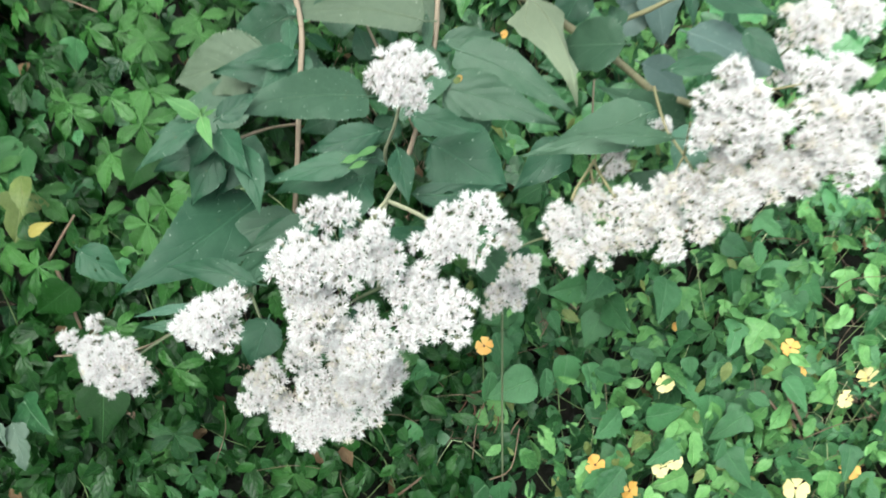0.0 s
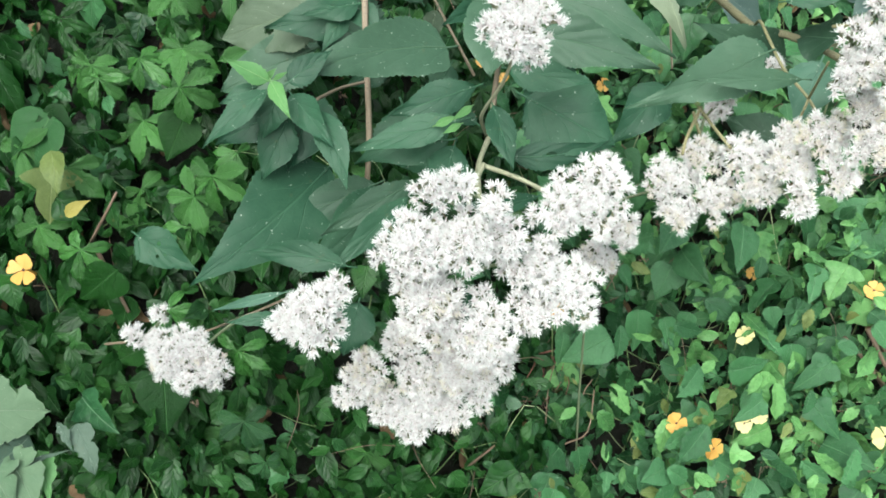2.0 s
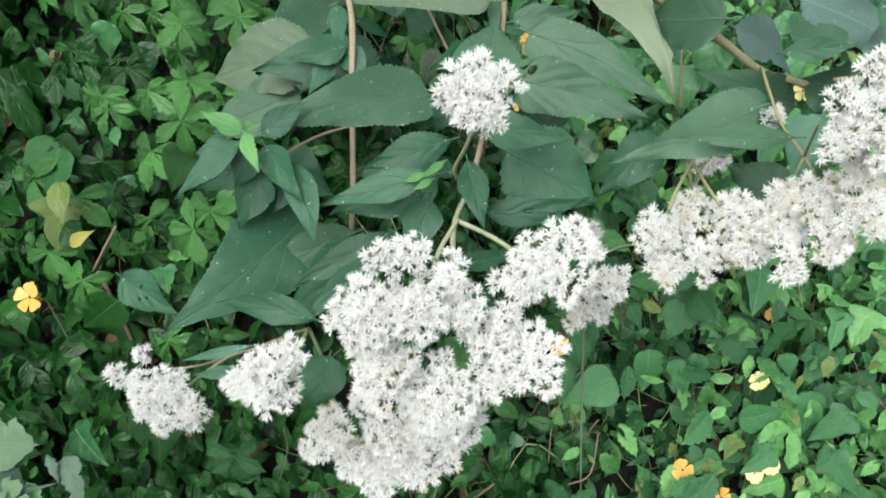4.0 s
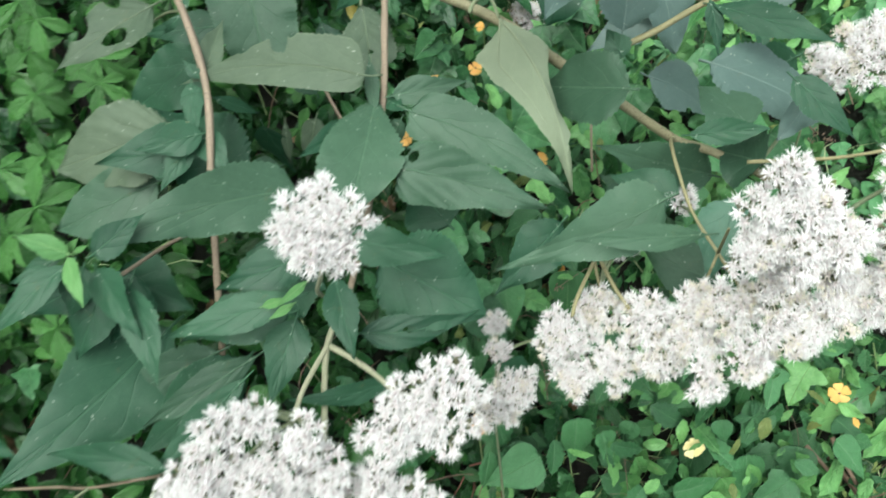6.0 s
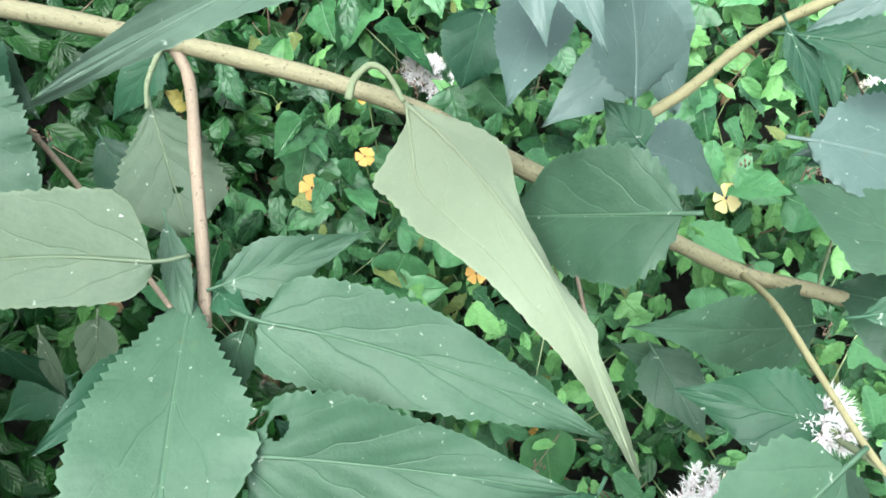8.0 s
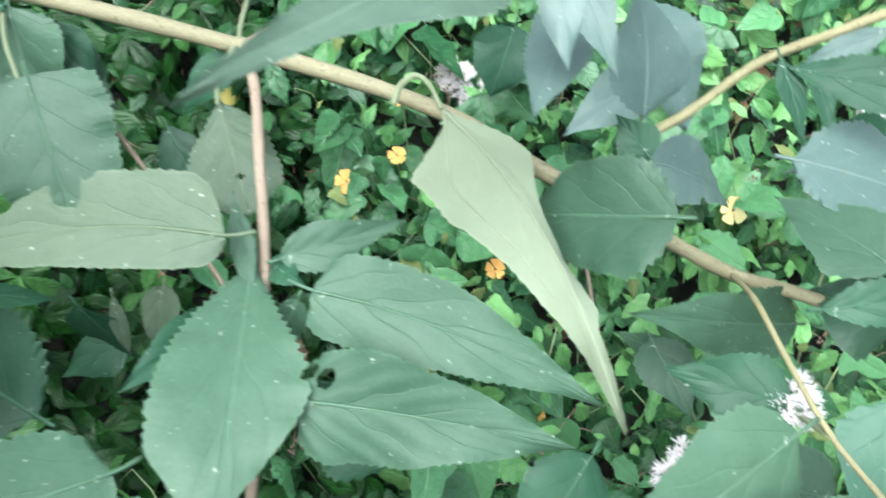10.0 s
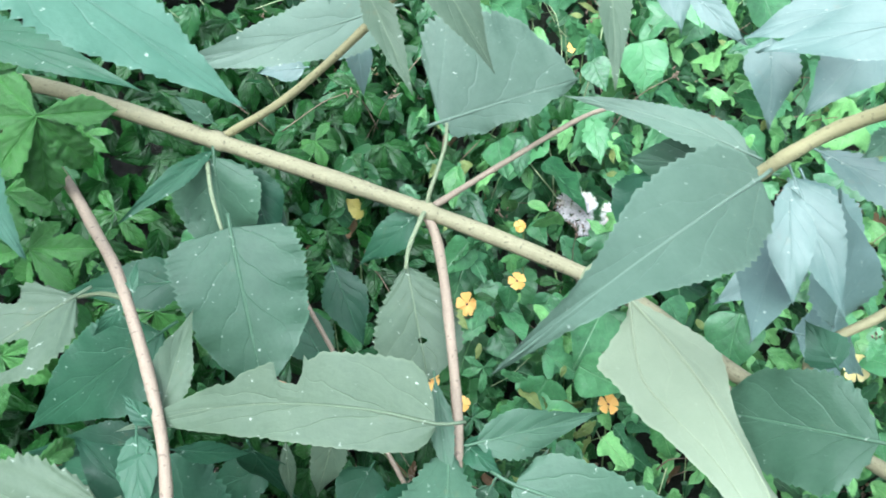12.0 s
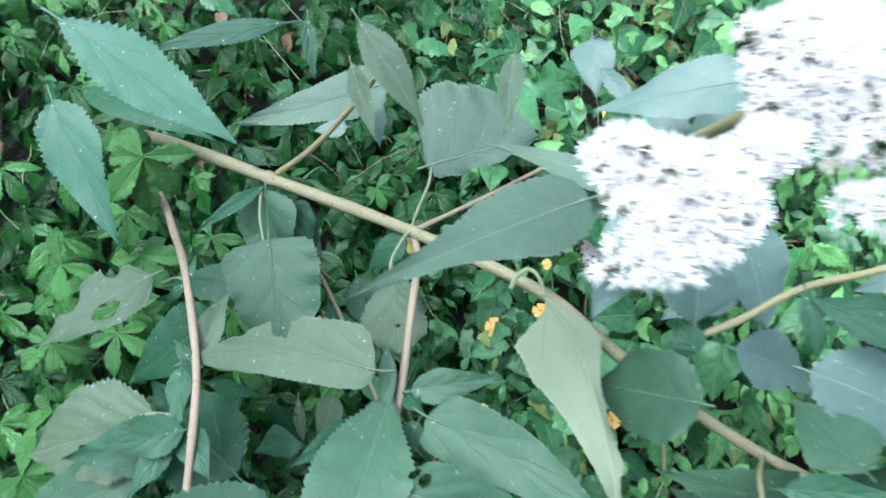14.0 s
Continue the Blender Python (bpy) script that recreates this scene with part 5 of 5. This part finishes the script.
def whorl(centre, size, seed, fingers=5, face=None):
    """One spread leaf: leaflets spread from a stalk."""
    rnd = random.Random(seed)
    f = (FACE if face is None else Vector(face)) + Vector((rnd.gauss(0, 0.22), rnd.gauss(0, 0.22), rnd.gauss(0, 0.22)))
    m, _ = axes(centre, Vector(centre) + Vector((rnd.gauss(0, 0.5), -0.6, -0.7)), 0, f.normalized())
    got = []
    for k in range(fingers):
        ang = (k - (fingers - 1) / 2) * (290 / fingers) + rnd.uniform(-8, 8)
        s = size * (1.0 - 0.10 * abs(k - (fingers - 1) / 2)) * rnd.uniform(0.9, 1.1)
        got.append(m @ pose(0, 0, 0, 0, rnd.uniform(-6, 34), ang) @ Matrix.Diagonal((s, s * rnd.uniform(0.78, 0.98), s, 1)))
    return got


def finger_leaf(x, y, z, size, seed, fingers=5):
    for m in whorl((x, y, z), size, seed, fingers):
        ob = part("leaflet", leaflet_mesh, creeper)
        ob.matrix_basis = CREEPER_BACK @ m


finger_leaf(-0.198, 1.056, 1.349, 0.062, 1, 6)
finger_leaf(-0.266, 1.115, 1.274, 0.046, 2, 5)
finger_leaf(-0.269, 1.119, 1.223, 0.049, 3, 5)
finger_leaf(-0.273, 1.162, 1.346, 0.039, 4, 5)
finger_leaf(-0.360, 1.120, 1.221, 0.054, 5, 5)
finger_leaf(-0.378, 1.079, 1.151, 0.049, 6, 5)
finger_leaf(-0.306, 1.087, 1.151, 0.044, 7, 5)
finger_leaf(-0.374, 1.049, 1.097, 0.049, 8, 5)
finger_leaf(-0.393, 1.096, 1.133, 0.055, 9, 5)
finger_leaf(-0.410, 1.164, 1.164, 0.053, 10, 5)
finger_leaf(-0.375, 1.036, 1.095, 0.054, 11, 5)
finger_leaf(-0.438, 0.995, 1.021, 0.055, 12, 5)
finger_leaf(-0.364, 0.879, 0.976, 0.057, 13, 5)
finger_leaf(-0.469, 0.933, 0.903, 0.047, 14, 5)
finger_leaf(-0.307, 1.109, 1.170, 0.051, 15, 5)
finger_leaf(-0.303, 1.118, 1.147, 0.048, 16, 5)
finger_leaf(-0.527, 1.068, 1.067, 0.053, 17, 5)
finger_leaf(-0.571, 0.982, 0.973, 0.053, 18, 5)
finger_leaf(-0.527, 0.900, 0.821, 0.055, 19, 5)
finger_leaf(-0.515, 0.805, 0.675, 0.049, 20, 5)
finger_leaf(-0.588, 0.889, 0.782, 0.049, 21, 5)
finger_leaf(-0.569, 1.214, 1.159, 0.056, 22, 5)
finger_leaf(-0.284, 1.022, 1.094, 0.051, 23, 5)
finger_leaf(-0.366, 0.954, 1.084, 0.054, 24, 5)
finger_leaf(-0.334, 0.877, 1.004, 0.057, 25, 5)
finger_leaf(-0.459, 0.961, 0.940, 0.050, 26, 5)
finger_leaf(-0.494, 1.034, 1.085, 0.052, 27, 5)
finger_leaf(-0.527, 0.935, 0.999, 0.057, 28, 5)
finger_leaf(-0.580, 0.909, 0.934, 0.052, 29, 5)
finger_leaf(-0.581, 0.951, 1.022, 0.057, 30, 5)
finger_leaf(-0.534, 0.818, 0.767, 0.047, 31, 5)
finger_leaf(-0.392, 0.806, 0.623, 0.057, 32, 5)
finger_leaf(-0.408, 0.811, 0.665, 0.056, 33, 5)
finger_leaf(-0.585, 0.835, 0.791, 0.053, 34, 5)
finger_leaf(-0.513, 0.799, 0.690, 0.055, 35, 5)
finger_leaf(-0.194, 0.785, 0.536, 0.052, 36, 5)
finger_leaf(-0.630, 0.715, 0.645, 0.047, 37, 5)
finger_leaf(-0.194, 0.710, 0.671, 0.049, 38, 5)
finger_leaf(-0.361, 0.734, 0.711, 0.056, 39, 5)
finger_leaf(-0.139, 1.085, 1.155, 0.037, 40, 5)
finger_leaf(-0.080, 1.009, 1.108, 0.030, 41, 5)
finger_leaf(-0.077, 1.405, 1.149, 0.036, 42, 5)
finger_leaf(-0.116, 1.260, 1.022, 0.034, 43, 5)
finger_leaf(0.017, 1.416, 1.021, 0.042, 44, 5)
rnd, spots = scatter(31, 500, lambda x, y: (0.06 + 0.94 * left_side(x, y)) * (1.0 if y > 0.95 else 0.35))
# lighter copy only out on the left; behind the shrub shade is painted in
for shade, material in ((0, leaf_creeper_dim), (1, leaf_creeper_lit)):
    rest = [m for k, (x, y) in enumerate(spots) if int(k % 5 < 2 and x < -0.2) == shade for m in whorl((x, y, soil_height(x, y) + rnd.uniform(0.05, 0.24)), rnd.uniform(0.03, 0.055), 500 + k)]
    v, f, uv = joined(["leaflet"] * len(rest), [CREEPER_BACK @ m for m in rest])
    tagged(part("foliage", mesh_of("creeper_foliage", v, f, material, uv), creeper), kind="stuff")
rnd, spots = scatter(34, 370, lambda x, y: soft(-0.12, 0.28, x), (-0.1, 1.3, 0.5, 2.0))
rest = [m for k, (x, y) in enumerate(spots) for m in whorl((x, y, soil_height(x, y) + rnd.uniform(0.08, 0.2)), rnd.uniform(0.018, 0.036), 2500 + k)]
v, f, uv = joined(["leaflet"] * len(rest), [CREEPER_BACK @ m for m in rest])
tagged(part("foliage", mesh_of("small_creeper_foliage", v, f, leaf_vine, uv), creeper), kind="stuff")
# low layer all in the dark copy, which paints the gaps' shade
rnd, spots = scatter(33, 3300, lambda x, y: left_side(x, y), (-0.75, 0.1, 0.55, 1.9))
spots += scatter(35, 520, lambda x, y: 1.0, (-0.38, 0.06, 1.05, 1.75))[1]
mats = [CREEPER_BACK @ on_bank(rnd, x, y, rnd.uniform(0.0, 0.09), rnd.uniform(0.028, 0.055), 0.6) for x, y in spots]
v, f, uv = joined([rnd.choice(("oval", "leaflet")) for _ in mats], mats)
tagged(part("low_leaves", mesh_of("creeper_low", v, f, leaf_creeper_dim, uv), creeper), kind="stuff")
vine_stems(creeper, CREEPER_BACK, 41, 60, vine_stalk, left_side, 0.0011)

# single leaves and spread leaves that stand clear of the carpet
def open_leaf(base, tip, shape, material):
    m, length = axes(base, tip, random.Random(int(1e4 * base[0])).uniform(-25, 25))
    ob = part("leaf", shape_mesh(shape, material), vine)
    ob.matrix_basis = VINE_BACK @ m @ Matrix.Diagonal((length, 1.15 * length, length, 1))


def open_whorl(centre, size, seed, material):
    me = shape_mesh("leaflet", material)
    for m in whorl(centre, size, seed):
        part("leaflet", me, creeper).matrix_basis = CREEPER_BACK @ m


open_leaf((0.255, 0.945, 0.722), (0.229, 0.919, 0.689), "heart", leaf_vine)
open_leaf((0.199, 0.893, 0.685), (0.191, 0.861, 0.644), "heart", leaf_vine)
open_leaf((0.407, 0.839, 0.643), (0.399, 0.806, 0.603), "heart", leaf_vine)
open_leaf((0.472, 0.843, 0.646), (0.462, 0.814, 0.610), "heart", leaf_vine)
open_leaf((0.275, 0.728, 0.559), (0.316, 0.713, 0.534), "heart", leaf_vine)
open_leaf((0.221, 0.842, 0.644), (0.273, 0.826, 0.618), "oval", leaf_vine)
open_leaf((0.529, 0.876, 0.671), (0.491, 0.878, 0.656), "heart", leaf_herb_lit)
open_leaf((0.124, 0.884, 0.676), (0.126, 0.858, 0.641), "heart", leaf_herb_dim)
open_leaf((0.215, 1.050, 0.801), (0.209, 1.014, 0.760), "heart", leaf_herb_dim)
open_leaf((0.334, 0.794, 0.609), (0.372, 0.786, 0.588), "heart", leaf_vine)
open_leaf((0.372, 0.714, 0.550), (0.370, 0.693, 0.518), "oval", leaf_vine)
open_leaf((0.556, 0.965, 0.738), (0.565, 0.940, 0.703), "heart", leaf_vine)
open_leaf((-0.554, 0.979, 1.038), (-0.604, 0.935, 0.991), "heart", leaf_herb_dim)
# left-hand hearts take the dark creeper colour as painted shade
open_leaf((-0.552, 0.985, 1.042), (-0.515, 0.961, 1.010), "heart", leaf_creeper_dim)
open_leaf((-0.407, 0.711, 0.836), (-0.407, 0.669, 0.791), "heart", leaf_creeper_dim)
open_leaf((-0.380, 0.967, 1.030), (-0.406, 0.938, 0.993), "heart", leaf_creeper_dim)
open_leaf((-0.469, 0.819, 0.917), (-0.514, 0.804, 0.890), "heart", leaf_creeper_dim)
open_leaf((-0.544, 0.926, 0.998), (-0.551, 0.884, 0.953), "lobed", leaf_olive)
open_whorl((0.259, 0.880, 0.684), 0.051, 61, leaf_herb_dim)
open_whorl((0.424, 0.918, 0.713), 0.044, 62, leaf_herb_dim)
open_whorl((0.280, 0.773, 0.603), 0.039, 63, leaf_herb_dim)
open_whorl((0.514, 0.940, 0.729), 0.043, 64, leaf_vine)
open_whorl((0.224, 0.733, 0.573), 0.027, 65, leaf_vine)
open_whorl((0.423, 0.879, 0.682), 0.028, 66, leaf_vine)
open_whorl((-0.319, 0.679, 0.793), 0.046, 71, leaf_herb_dim)
open_whorl((-0.298, 0.646, 0.757), 0.029, 72, leaf_herb_dim)
open_whorl((-0.452, 0.719, 0.832), 0.036, 73, leaf_herb_shaded)

# small mixed herbs that fill the gaps: dark ones under the shrub, a lighter kind on the open side; shade and light are
# in the colour
def herbs(name, seed, count, keep, material, label, low, high, shapes, box=VIEW):
    rnd, spots = scatter(seed, count, keep, box)
    kinds = [rnd.choice(shapes) for _ in spots]
    mats = [on_bank(rnd, x, y, rnd.uniform(high - 0.12, high), rnd.choice((1, 1, 1.6)) * rnd.uniform(0.012, low), 0.6) for x, y in spots]
    v, f, uv = joined(kinds, mats)
    return tagged(new(name, mesh_of(name, v, f, material, uv)), label, "undergrowth", kind="stuff")


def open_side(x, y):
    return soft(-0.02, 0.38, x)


herbs("undergrowth", 51, 8500, lambda x, y: (0.06 + 0.94 * right_side(x, y)) * (1 - 0.6 * open_side(x, y)), leaf_herb_dim, "dense low mixed dark-green herbs covering the bank", 0.032, 0.12, ("oval", "toothed", "toothed", "arrow", "lobed", "leaflet"))
herbs("herb_carpet", 54, 10000, open_side, leaf_herb_lit, "light green small-leaved herbs on the open bank", 0.035, 0.17, ("oval", "toothed", "toothed", "lobed", "leaflet"), (-0.1, 1.6, 0.42, 2.6))
herbs("shade_herbs", 57, 1700, lambda x, y: left_side(x, y) * soft(1.15, 0.8, y), leaf_herb_shaded, "glossy green herbs crowding the shaded side of the bank", 0.036, 0.15, ("oval", "oval", "leaflet", "heart", "toothed"), (-0.8, 0.1, 0.42, 1.1))
herbs("olive_herbs", 56, 900, right_side, leaf_olive, "yellowing small herbs scattered through the green ones", 0.022, 0.19, ("toothed", "toothed", "leaflet", "arrow"), (-0.1, 1.5, 0.45, 2.3))
rnd, spots = scatter(52, 4200, lambda x, y: 0.15 + 0.85 * right_side(x, y), (-1.6, 2.0, 0.3, 3.4))
shapes = [rnd.choice(("heart", "toothed", "lobed")) for _ in spots]
mats = [on_bank(rnd, x, y, rnd.uniform(0.0, 0.06), rnd.uniform(0.025, 0.06), 0.5) for x, y in spots]
v, f, uv = joined(shapes, mats)
tagged(new("low_foliage", mesh_of("low_foliage", v, f, leaf_vine, uv)), "low green leaves close to the soil", "foliage", kind="stuff")

# a tangle of leaves over the added, unseen left bank that cuts off the sky
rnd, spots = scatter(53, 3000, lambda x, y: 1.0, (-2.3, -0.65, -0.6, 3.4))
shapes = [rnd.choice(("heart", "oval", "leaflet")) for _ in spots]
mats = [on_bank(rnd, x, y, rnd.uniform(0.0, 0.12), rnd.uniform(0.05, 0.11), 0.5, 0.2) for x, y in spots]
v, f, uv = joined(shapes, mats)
tagged(new("gully_foliage", mesh_of("gully_foliage", v, f, leaf_creeper_dim, uv)), "tangle of green leaves on an added, unseen bank that blocks the sky", "foliage", kind="stuff")

# taller weeds run on beyond the shrub and thin out
rnd, spots = scatter(55, 15000, lambda x, y: soft(6.5, 1.2, math.hypot(x - 0.3, y - 1.0)) * (1.0 if y > 0.3 else 0.45) * (0.0 if -0.9 < x < 1.3 and 0.3 < y < 2.2 else 1.0), (-5.5, 6.5, -4.5, 7.0))
shapes = [rnd.choice(("heart", "oval", "oval", "arrow")) for _ in spots]
mats = [on_bank(rnd, x, y, rnd.uniform(0.0, 0.08), rnd.uniform(0.05, 0.13), 0.5, 0.1) for x, y in spots]
v, f, uv = joined(shapes, mats)
tagged(new("weed_cover", mesh_of("weed_cover", v, f, leaf_herb_dim, uv)), "scattered green weeds on the bank and its foot", "undergrowth", kind="stuff")

# dry leaves and twigs between the stems
rnd, spots = scatter(61, 750, lambda x, y: 1.0)
mats = [on_bank(rnd, x, y, rnd.uniform(0.005, 0.07), rnd.uniform(0.015, 0.045), 0.9, 0.1) for x, y in spots]
v, f, uv = joined(["oval"] * len(mats), mats)
tagged(new("leaf_litter", mesh_of("leaf_litter", v, f, leaf_dead, uv)), "dry brown fallen leaves among the stems", "leaf litter", kind="stuff")
rnd, spots = scatter(62, 260, lambda x, y: 1.0)
verts, faces, base = [], [], 0
for x, y in spots:
    d = Vector((rnd.gauss(0, 1), rnd.gauss(0, 1), rnd.gauss(0.4, 0.6))).normalized() * rnd.uniform(0.03, 0.12)
    a = Vector((x, y, soil_height(x, y) + 0.005))
    tv, tf = tube([a, a + 0.5 * d + Vector((0, 0, 0.01)), a + d], rnd.uniform(0.0006, 0.0016), 0.0004, 4, 2)
    verts.append(tv)
    faces += [tuple(c + base for c in q) for q in tf]
    base += len(tv)
tagged(new("twigs", mesh_of("twigs", np.vstack(verts), faces, twig_bark)), "thin dry brown twigs on the soil", "twigs", kind="stuff")

rnd, spots = scatter(63, 620, lambda x, y: 0.15 + 0.85 * right_side(x, y), (-0.5, 1.3, 0.5, 2.0))
verts, faces, base = [], [], 0
for x, y in spots:
    d = Vector((rnd.gauss(0, 0.8), rnd.gauss(-0.3, 0.6), rnd.gauss(0.5, 0.7))).normalized() * rnd.uniform(0.03, 0.13)
    a = Vector((x, y, soil_height(x, y) + rnd.uniform(0.04, 0.16)))
    shapes = [tube([a, a + 0.5 * d + Vector((rnd.gauss(0, 0.008), 0, 0.01)), a + d], rnd.uniform(0.0006, 0.0013), 0.0004, 4, 3)]
    if rnd.random() < 0.5:
        for _ in range(7):
            e = a + d + Vector((rnd.gauss(0, 0.004), rnd.gauss(0, 0.004), rnd.gauss(0, 0.004)))
            shapes.append(tube([e, e + Vector((0, 0, 0.002)), e + Vector((rnd.gauss(0, 0.002), 0, 0.004))], 0.0013, 0.0005, 4, 1))
    for tv, tf in shapes:
        verts.append(tv)
        faces += [tuple(c + base for c in q) for q in tf]
        base += len(tv)
tagged(new("dry_stalks", mesh_of("dry_stalks", np.vstack(verts), faces, twig_bark)), "thin brown dry stalks with withered seed heads", "dry stalks", kind="stuff")

# ---- single things among the foliage ----
def stick(r, label, *points):
    verts, faces = tube(points, r, 0.75 * r, 7, 4)
    return tagged(new("dry_stick", mesh_of("dry_stick", verts, faces, twig_bark)), label, "stick", "dry sticks on the bank")


def fallen_leaf(base, tip, width, material, label):
    m, length = axes(base, tip, 0)
    verts, faces, uvs = blade(length, width, "ovate", 0.1, 0.05, 0.3, teeth=8, across=4, seed=int(1000 * width))
    ob = tagged(new("fallen_leaf", mesh_of("fallen_leaf", verts, faces, material, uvs)), label, "leaf", "loose leaves on the bank")
    ob.matrix_basis = m
    return ob


def weed(base, label, *fronds):
    """A low plant with large pale leaves: coarsely toothed blades, and some eaten down to uneven lobes along the rib."""
    ob = thing("pale_weed", base, label, "weed")
    back = ob.matrix_basis.inverted()
    for k, (a, b, width, shape, material) in enumerate(fronds):
        m, length = axes(a, b, -10)
        v, f, uv = blade(length, width, shape, 0.05, 0.04, 0.22, teeth=max(6, int(length / 0.008)), across=8, seed=k, tooth=2.2, bites=[(k % 2, 0.42, 0.05, 0.5), (1 - k % 2, 0.66, 0.06, 0.45)])
        part("leaf", mesh_of("pale_leaf", v, f, material, uv), ob).matrix_basis = back @ m
    return ob


stick(0.005, "bare grey-brown stick among green leaves", (0.519, 0.891, 0.602), (0.549, 0.869, 0.566), (0.588, 0.835, 0.511))
stick(0.0045, "bare grey-brown stick among green leaves", (0.553, 0.890, 0.632), (0.565, 0.869, 0.597), (0.577, 0.854, 0.565))
stick(0.002, "thin pale curved stalk above dark leaves", (-0.067, 0.751, 0.562), (-0.032, 0.762, 0.585), (-0.027, 0.761, 0.592))
stick(0.002, "thin reddish dry stalk among leaf litter", (0.051, 0.875, 0.565), (0.065, 0.876, 0.601), (0.082, 0.884, 0.622))
stick(0.0018, "thin reddish dry stalk among leaf litter", (0.060, 0.873, 0.559), (0.058, 0.871, 0.600), (0.055, 0.876, 0.624))
stick(0.0018, "thin reddish dry stalk among leaf litter", (-0.014, 0.852, 0.581), (0.004, 0.856, 0.614), (0.000, 0.857, 0.637))
stick(0.0016, "thin pale curved stalk above dark leaves", (0.091, 0.807, 0.542), (0.105, 0.815, 0.577), (0.110, 0.828, 0.606), (0.123, 0.832, 0.629))
stick(0.002, "slender dark twig between shaded leaves", (-0.486, 0.840, 0.954), (-0.457, 0.833, 0.990), (-0.435, 0.843, 1.017))
stick(0.003, "slender dark twig between shaded leaves", (-0.506, 0.878, 0.922), (-0.489, 0.851, 0.883), (-0.474, 0.828, 0.845))
stick(0.0016, "slender pale twig in the shade", (-0.562, 1.185, 1.194), (-0.515, 1.174, 1.185), (-0.468, 1.156, 1.171))
stick(0.002, "pale dead stalk beside small yellow flowers", (0.687, 1.338, 0.958), (0.697, 1.322, 0.926), (0.708, 1.315, 0.900))
stick(0.003, "dead brown twig on the open ground", (0.535, 1.253, 0.854), (0.570, 1.240, 0.854))
fallen_leaf((-0.518, 0.867, 0.974), (-0.486, 0.880, 0.985), 0.018, leaf_yellow, "yellowing leaf caught in green creepers")
fallen_leaf((-0.529, 0.920, 1.035), (-0.519, 0.872, 0.999), 0.034, leaf_olive, "withering green-brown leaf hanging in the creepers")
fallen_leaf((-0.148, 0.780, 0.669), (-0.110, 0.815, 0.664), 0.025, leaf_dead, "brown curled leaf on the dark soil")
fallen_leaf((-0.137, 0.771, 0.654), (-0.123, 0.754, 0.629), 0.023, leaf_dead, "brown curled leaf on the dark soil")
fallen_leaf((-0.033, 1.405, 1.049), (-0.057, 1.412, 1.070), 0.027, leaf_yellow, "yellow-green leaf in the shade behind a stem")
weed((-0.641, 0.721, 0.645), "pale grey-green weed with large toothed, partly eaten leaves",
     ((-0.563, 0.596, 0.941), (-0.482, 0.617, 0.912), 0.080, "broad", leaf_grey),
     ((-0.463, 0.619, 0.886), (-0.443, 0.578, 0.855), 0.028, "truncate", leaf_lit_silver),
     ((-0.479, 0.617, 0.895), (-0.462, 0.592, 0.877), 0.013, "lance", leaf_lit_silver),
     ((-0.527, 0.560, 0.883), (-0.462, 0.593, 0.878), 0.009, "lance", leaf_lit_silver),
     ((-0.501, 0.601, 0.896), (-0.526, 0.563, 0.899), 0.047, "broad", leaf_lit_silver),
     ((-0.521, 0.585, 0.898), (-0.491, 0.543, 0.860), 0.056, "broad", leaf_grey),
     ((-0.494, 0.592, 0.884), (-0.479, 0.546, 0.854), 0.028, "ovate", leaf_young),
     ((-0.534, 0.571, 0.897), (-0.507, 0.536, 0.866), 0.056, "ovate", leaf_grey))

# a tangle of reddish dry shoots over a dark gap in the herbs
SHOOTS = (
    ((0.057, 0.882, 0.638), (0.080, 0.874, 0.644)),
    ((0.046, 0.871, 0.634), (0.020, 0.828, 0.634)),
    ((0.085, 0.881, 0.627), (0.079, 0.848, 0.624)),
    ((0.053, 0.881, 0.639), (0.096, 0.880, 0.644)),
    ((0.086, 0.862, 0.613), (0.071, 0.832, 0.614)),
    ((0.058, 0.865, 0.625), (0.040, 0.821, 0.617)),
    ((0.092, 0.886, 0.630), (0.126, 0.870, 0.636)),
    ((0.071, 0.881, 0.633), (0.068, 0.852, 0.631)),
    ((0.091, 0.859, 0.611), (0.084, 0.827, 0.607)),
)
verts, faces, base = [], [], 0
for a, b in SHOOTS:
    a, b = Vector(a), Vector(b)
    tv, tf = tube([a, a.lerp(b, 0.5) + Vector((0.004, 0, 0.005)), b], 0.0013, 0.0005, 5, 4)
    verts.append(tv)
    faces += [tuple(c + base for c in q) for q in tf]
    base += len(tv)
tagged(new("dry_shoots", mesh_of("dry_shoots", np.vstack(verts), faces, red_twig)), "reddish dry shoots over dark soil among herbs", "twigs", kind="stuff")
stick(0.0035, "pale brown broken stick lying in the herbs", (0.516, 0.850, 0.662), (0.523, 0.829, 0.646), (0.540, 0.811, 0.613))
stick(0.003, "pale brown broken stick lying in the herbs", (0.485, 0.849, 0.650), (0.512, 0.823, 0.622))
stick(0.0014, "pale green bare stalk hooked over the herbs", (0.073, 0.765, 0.576), (0.104, 0.766, 0.598), (0.120, 0.806, 0.638))
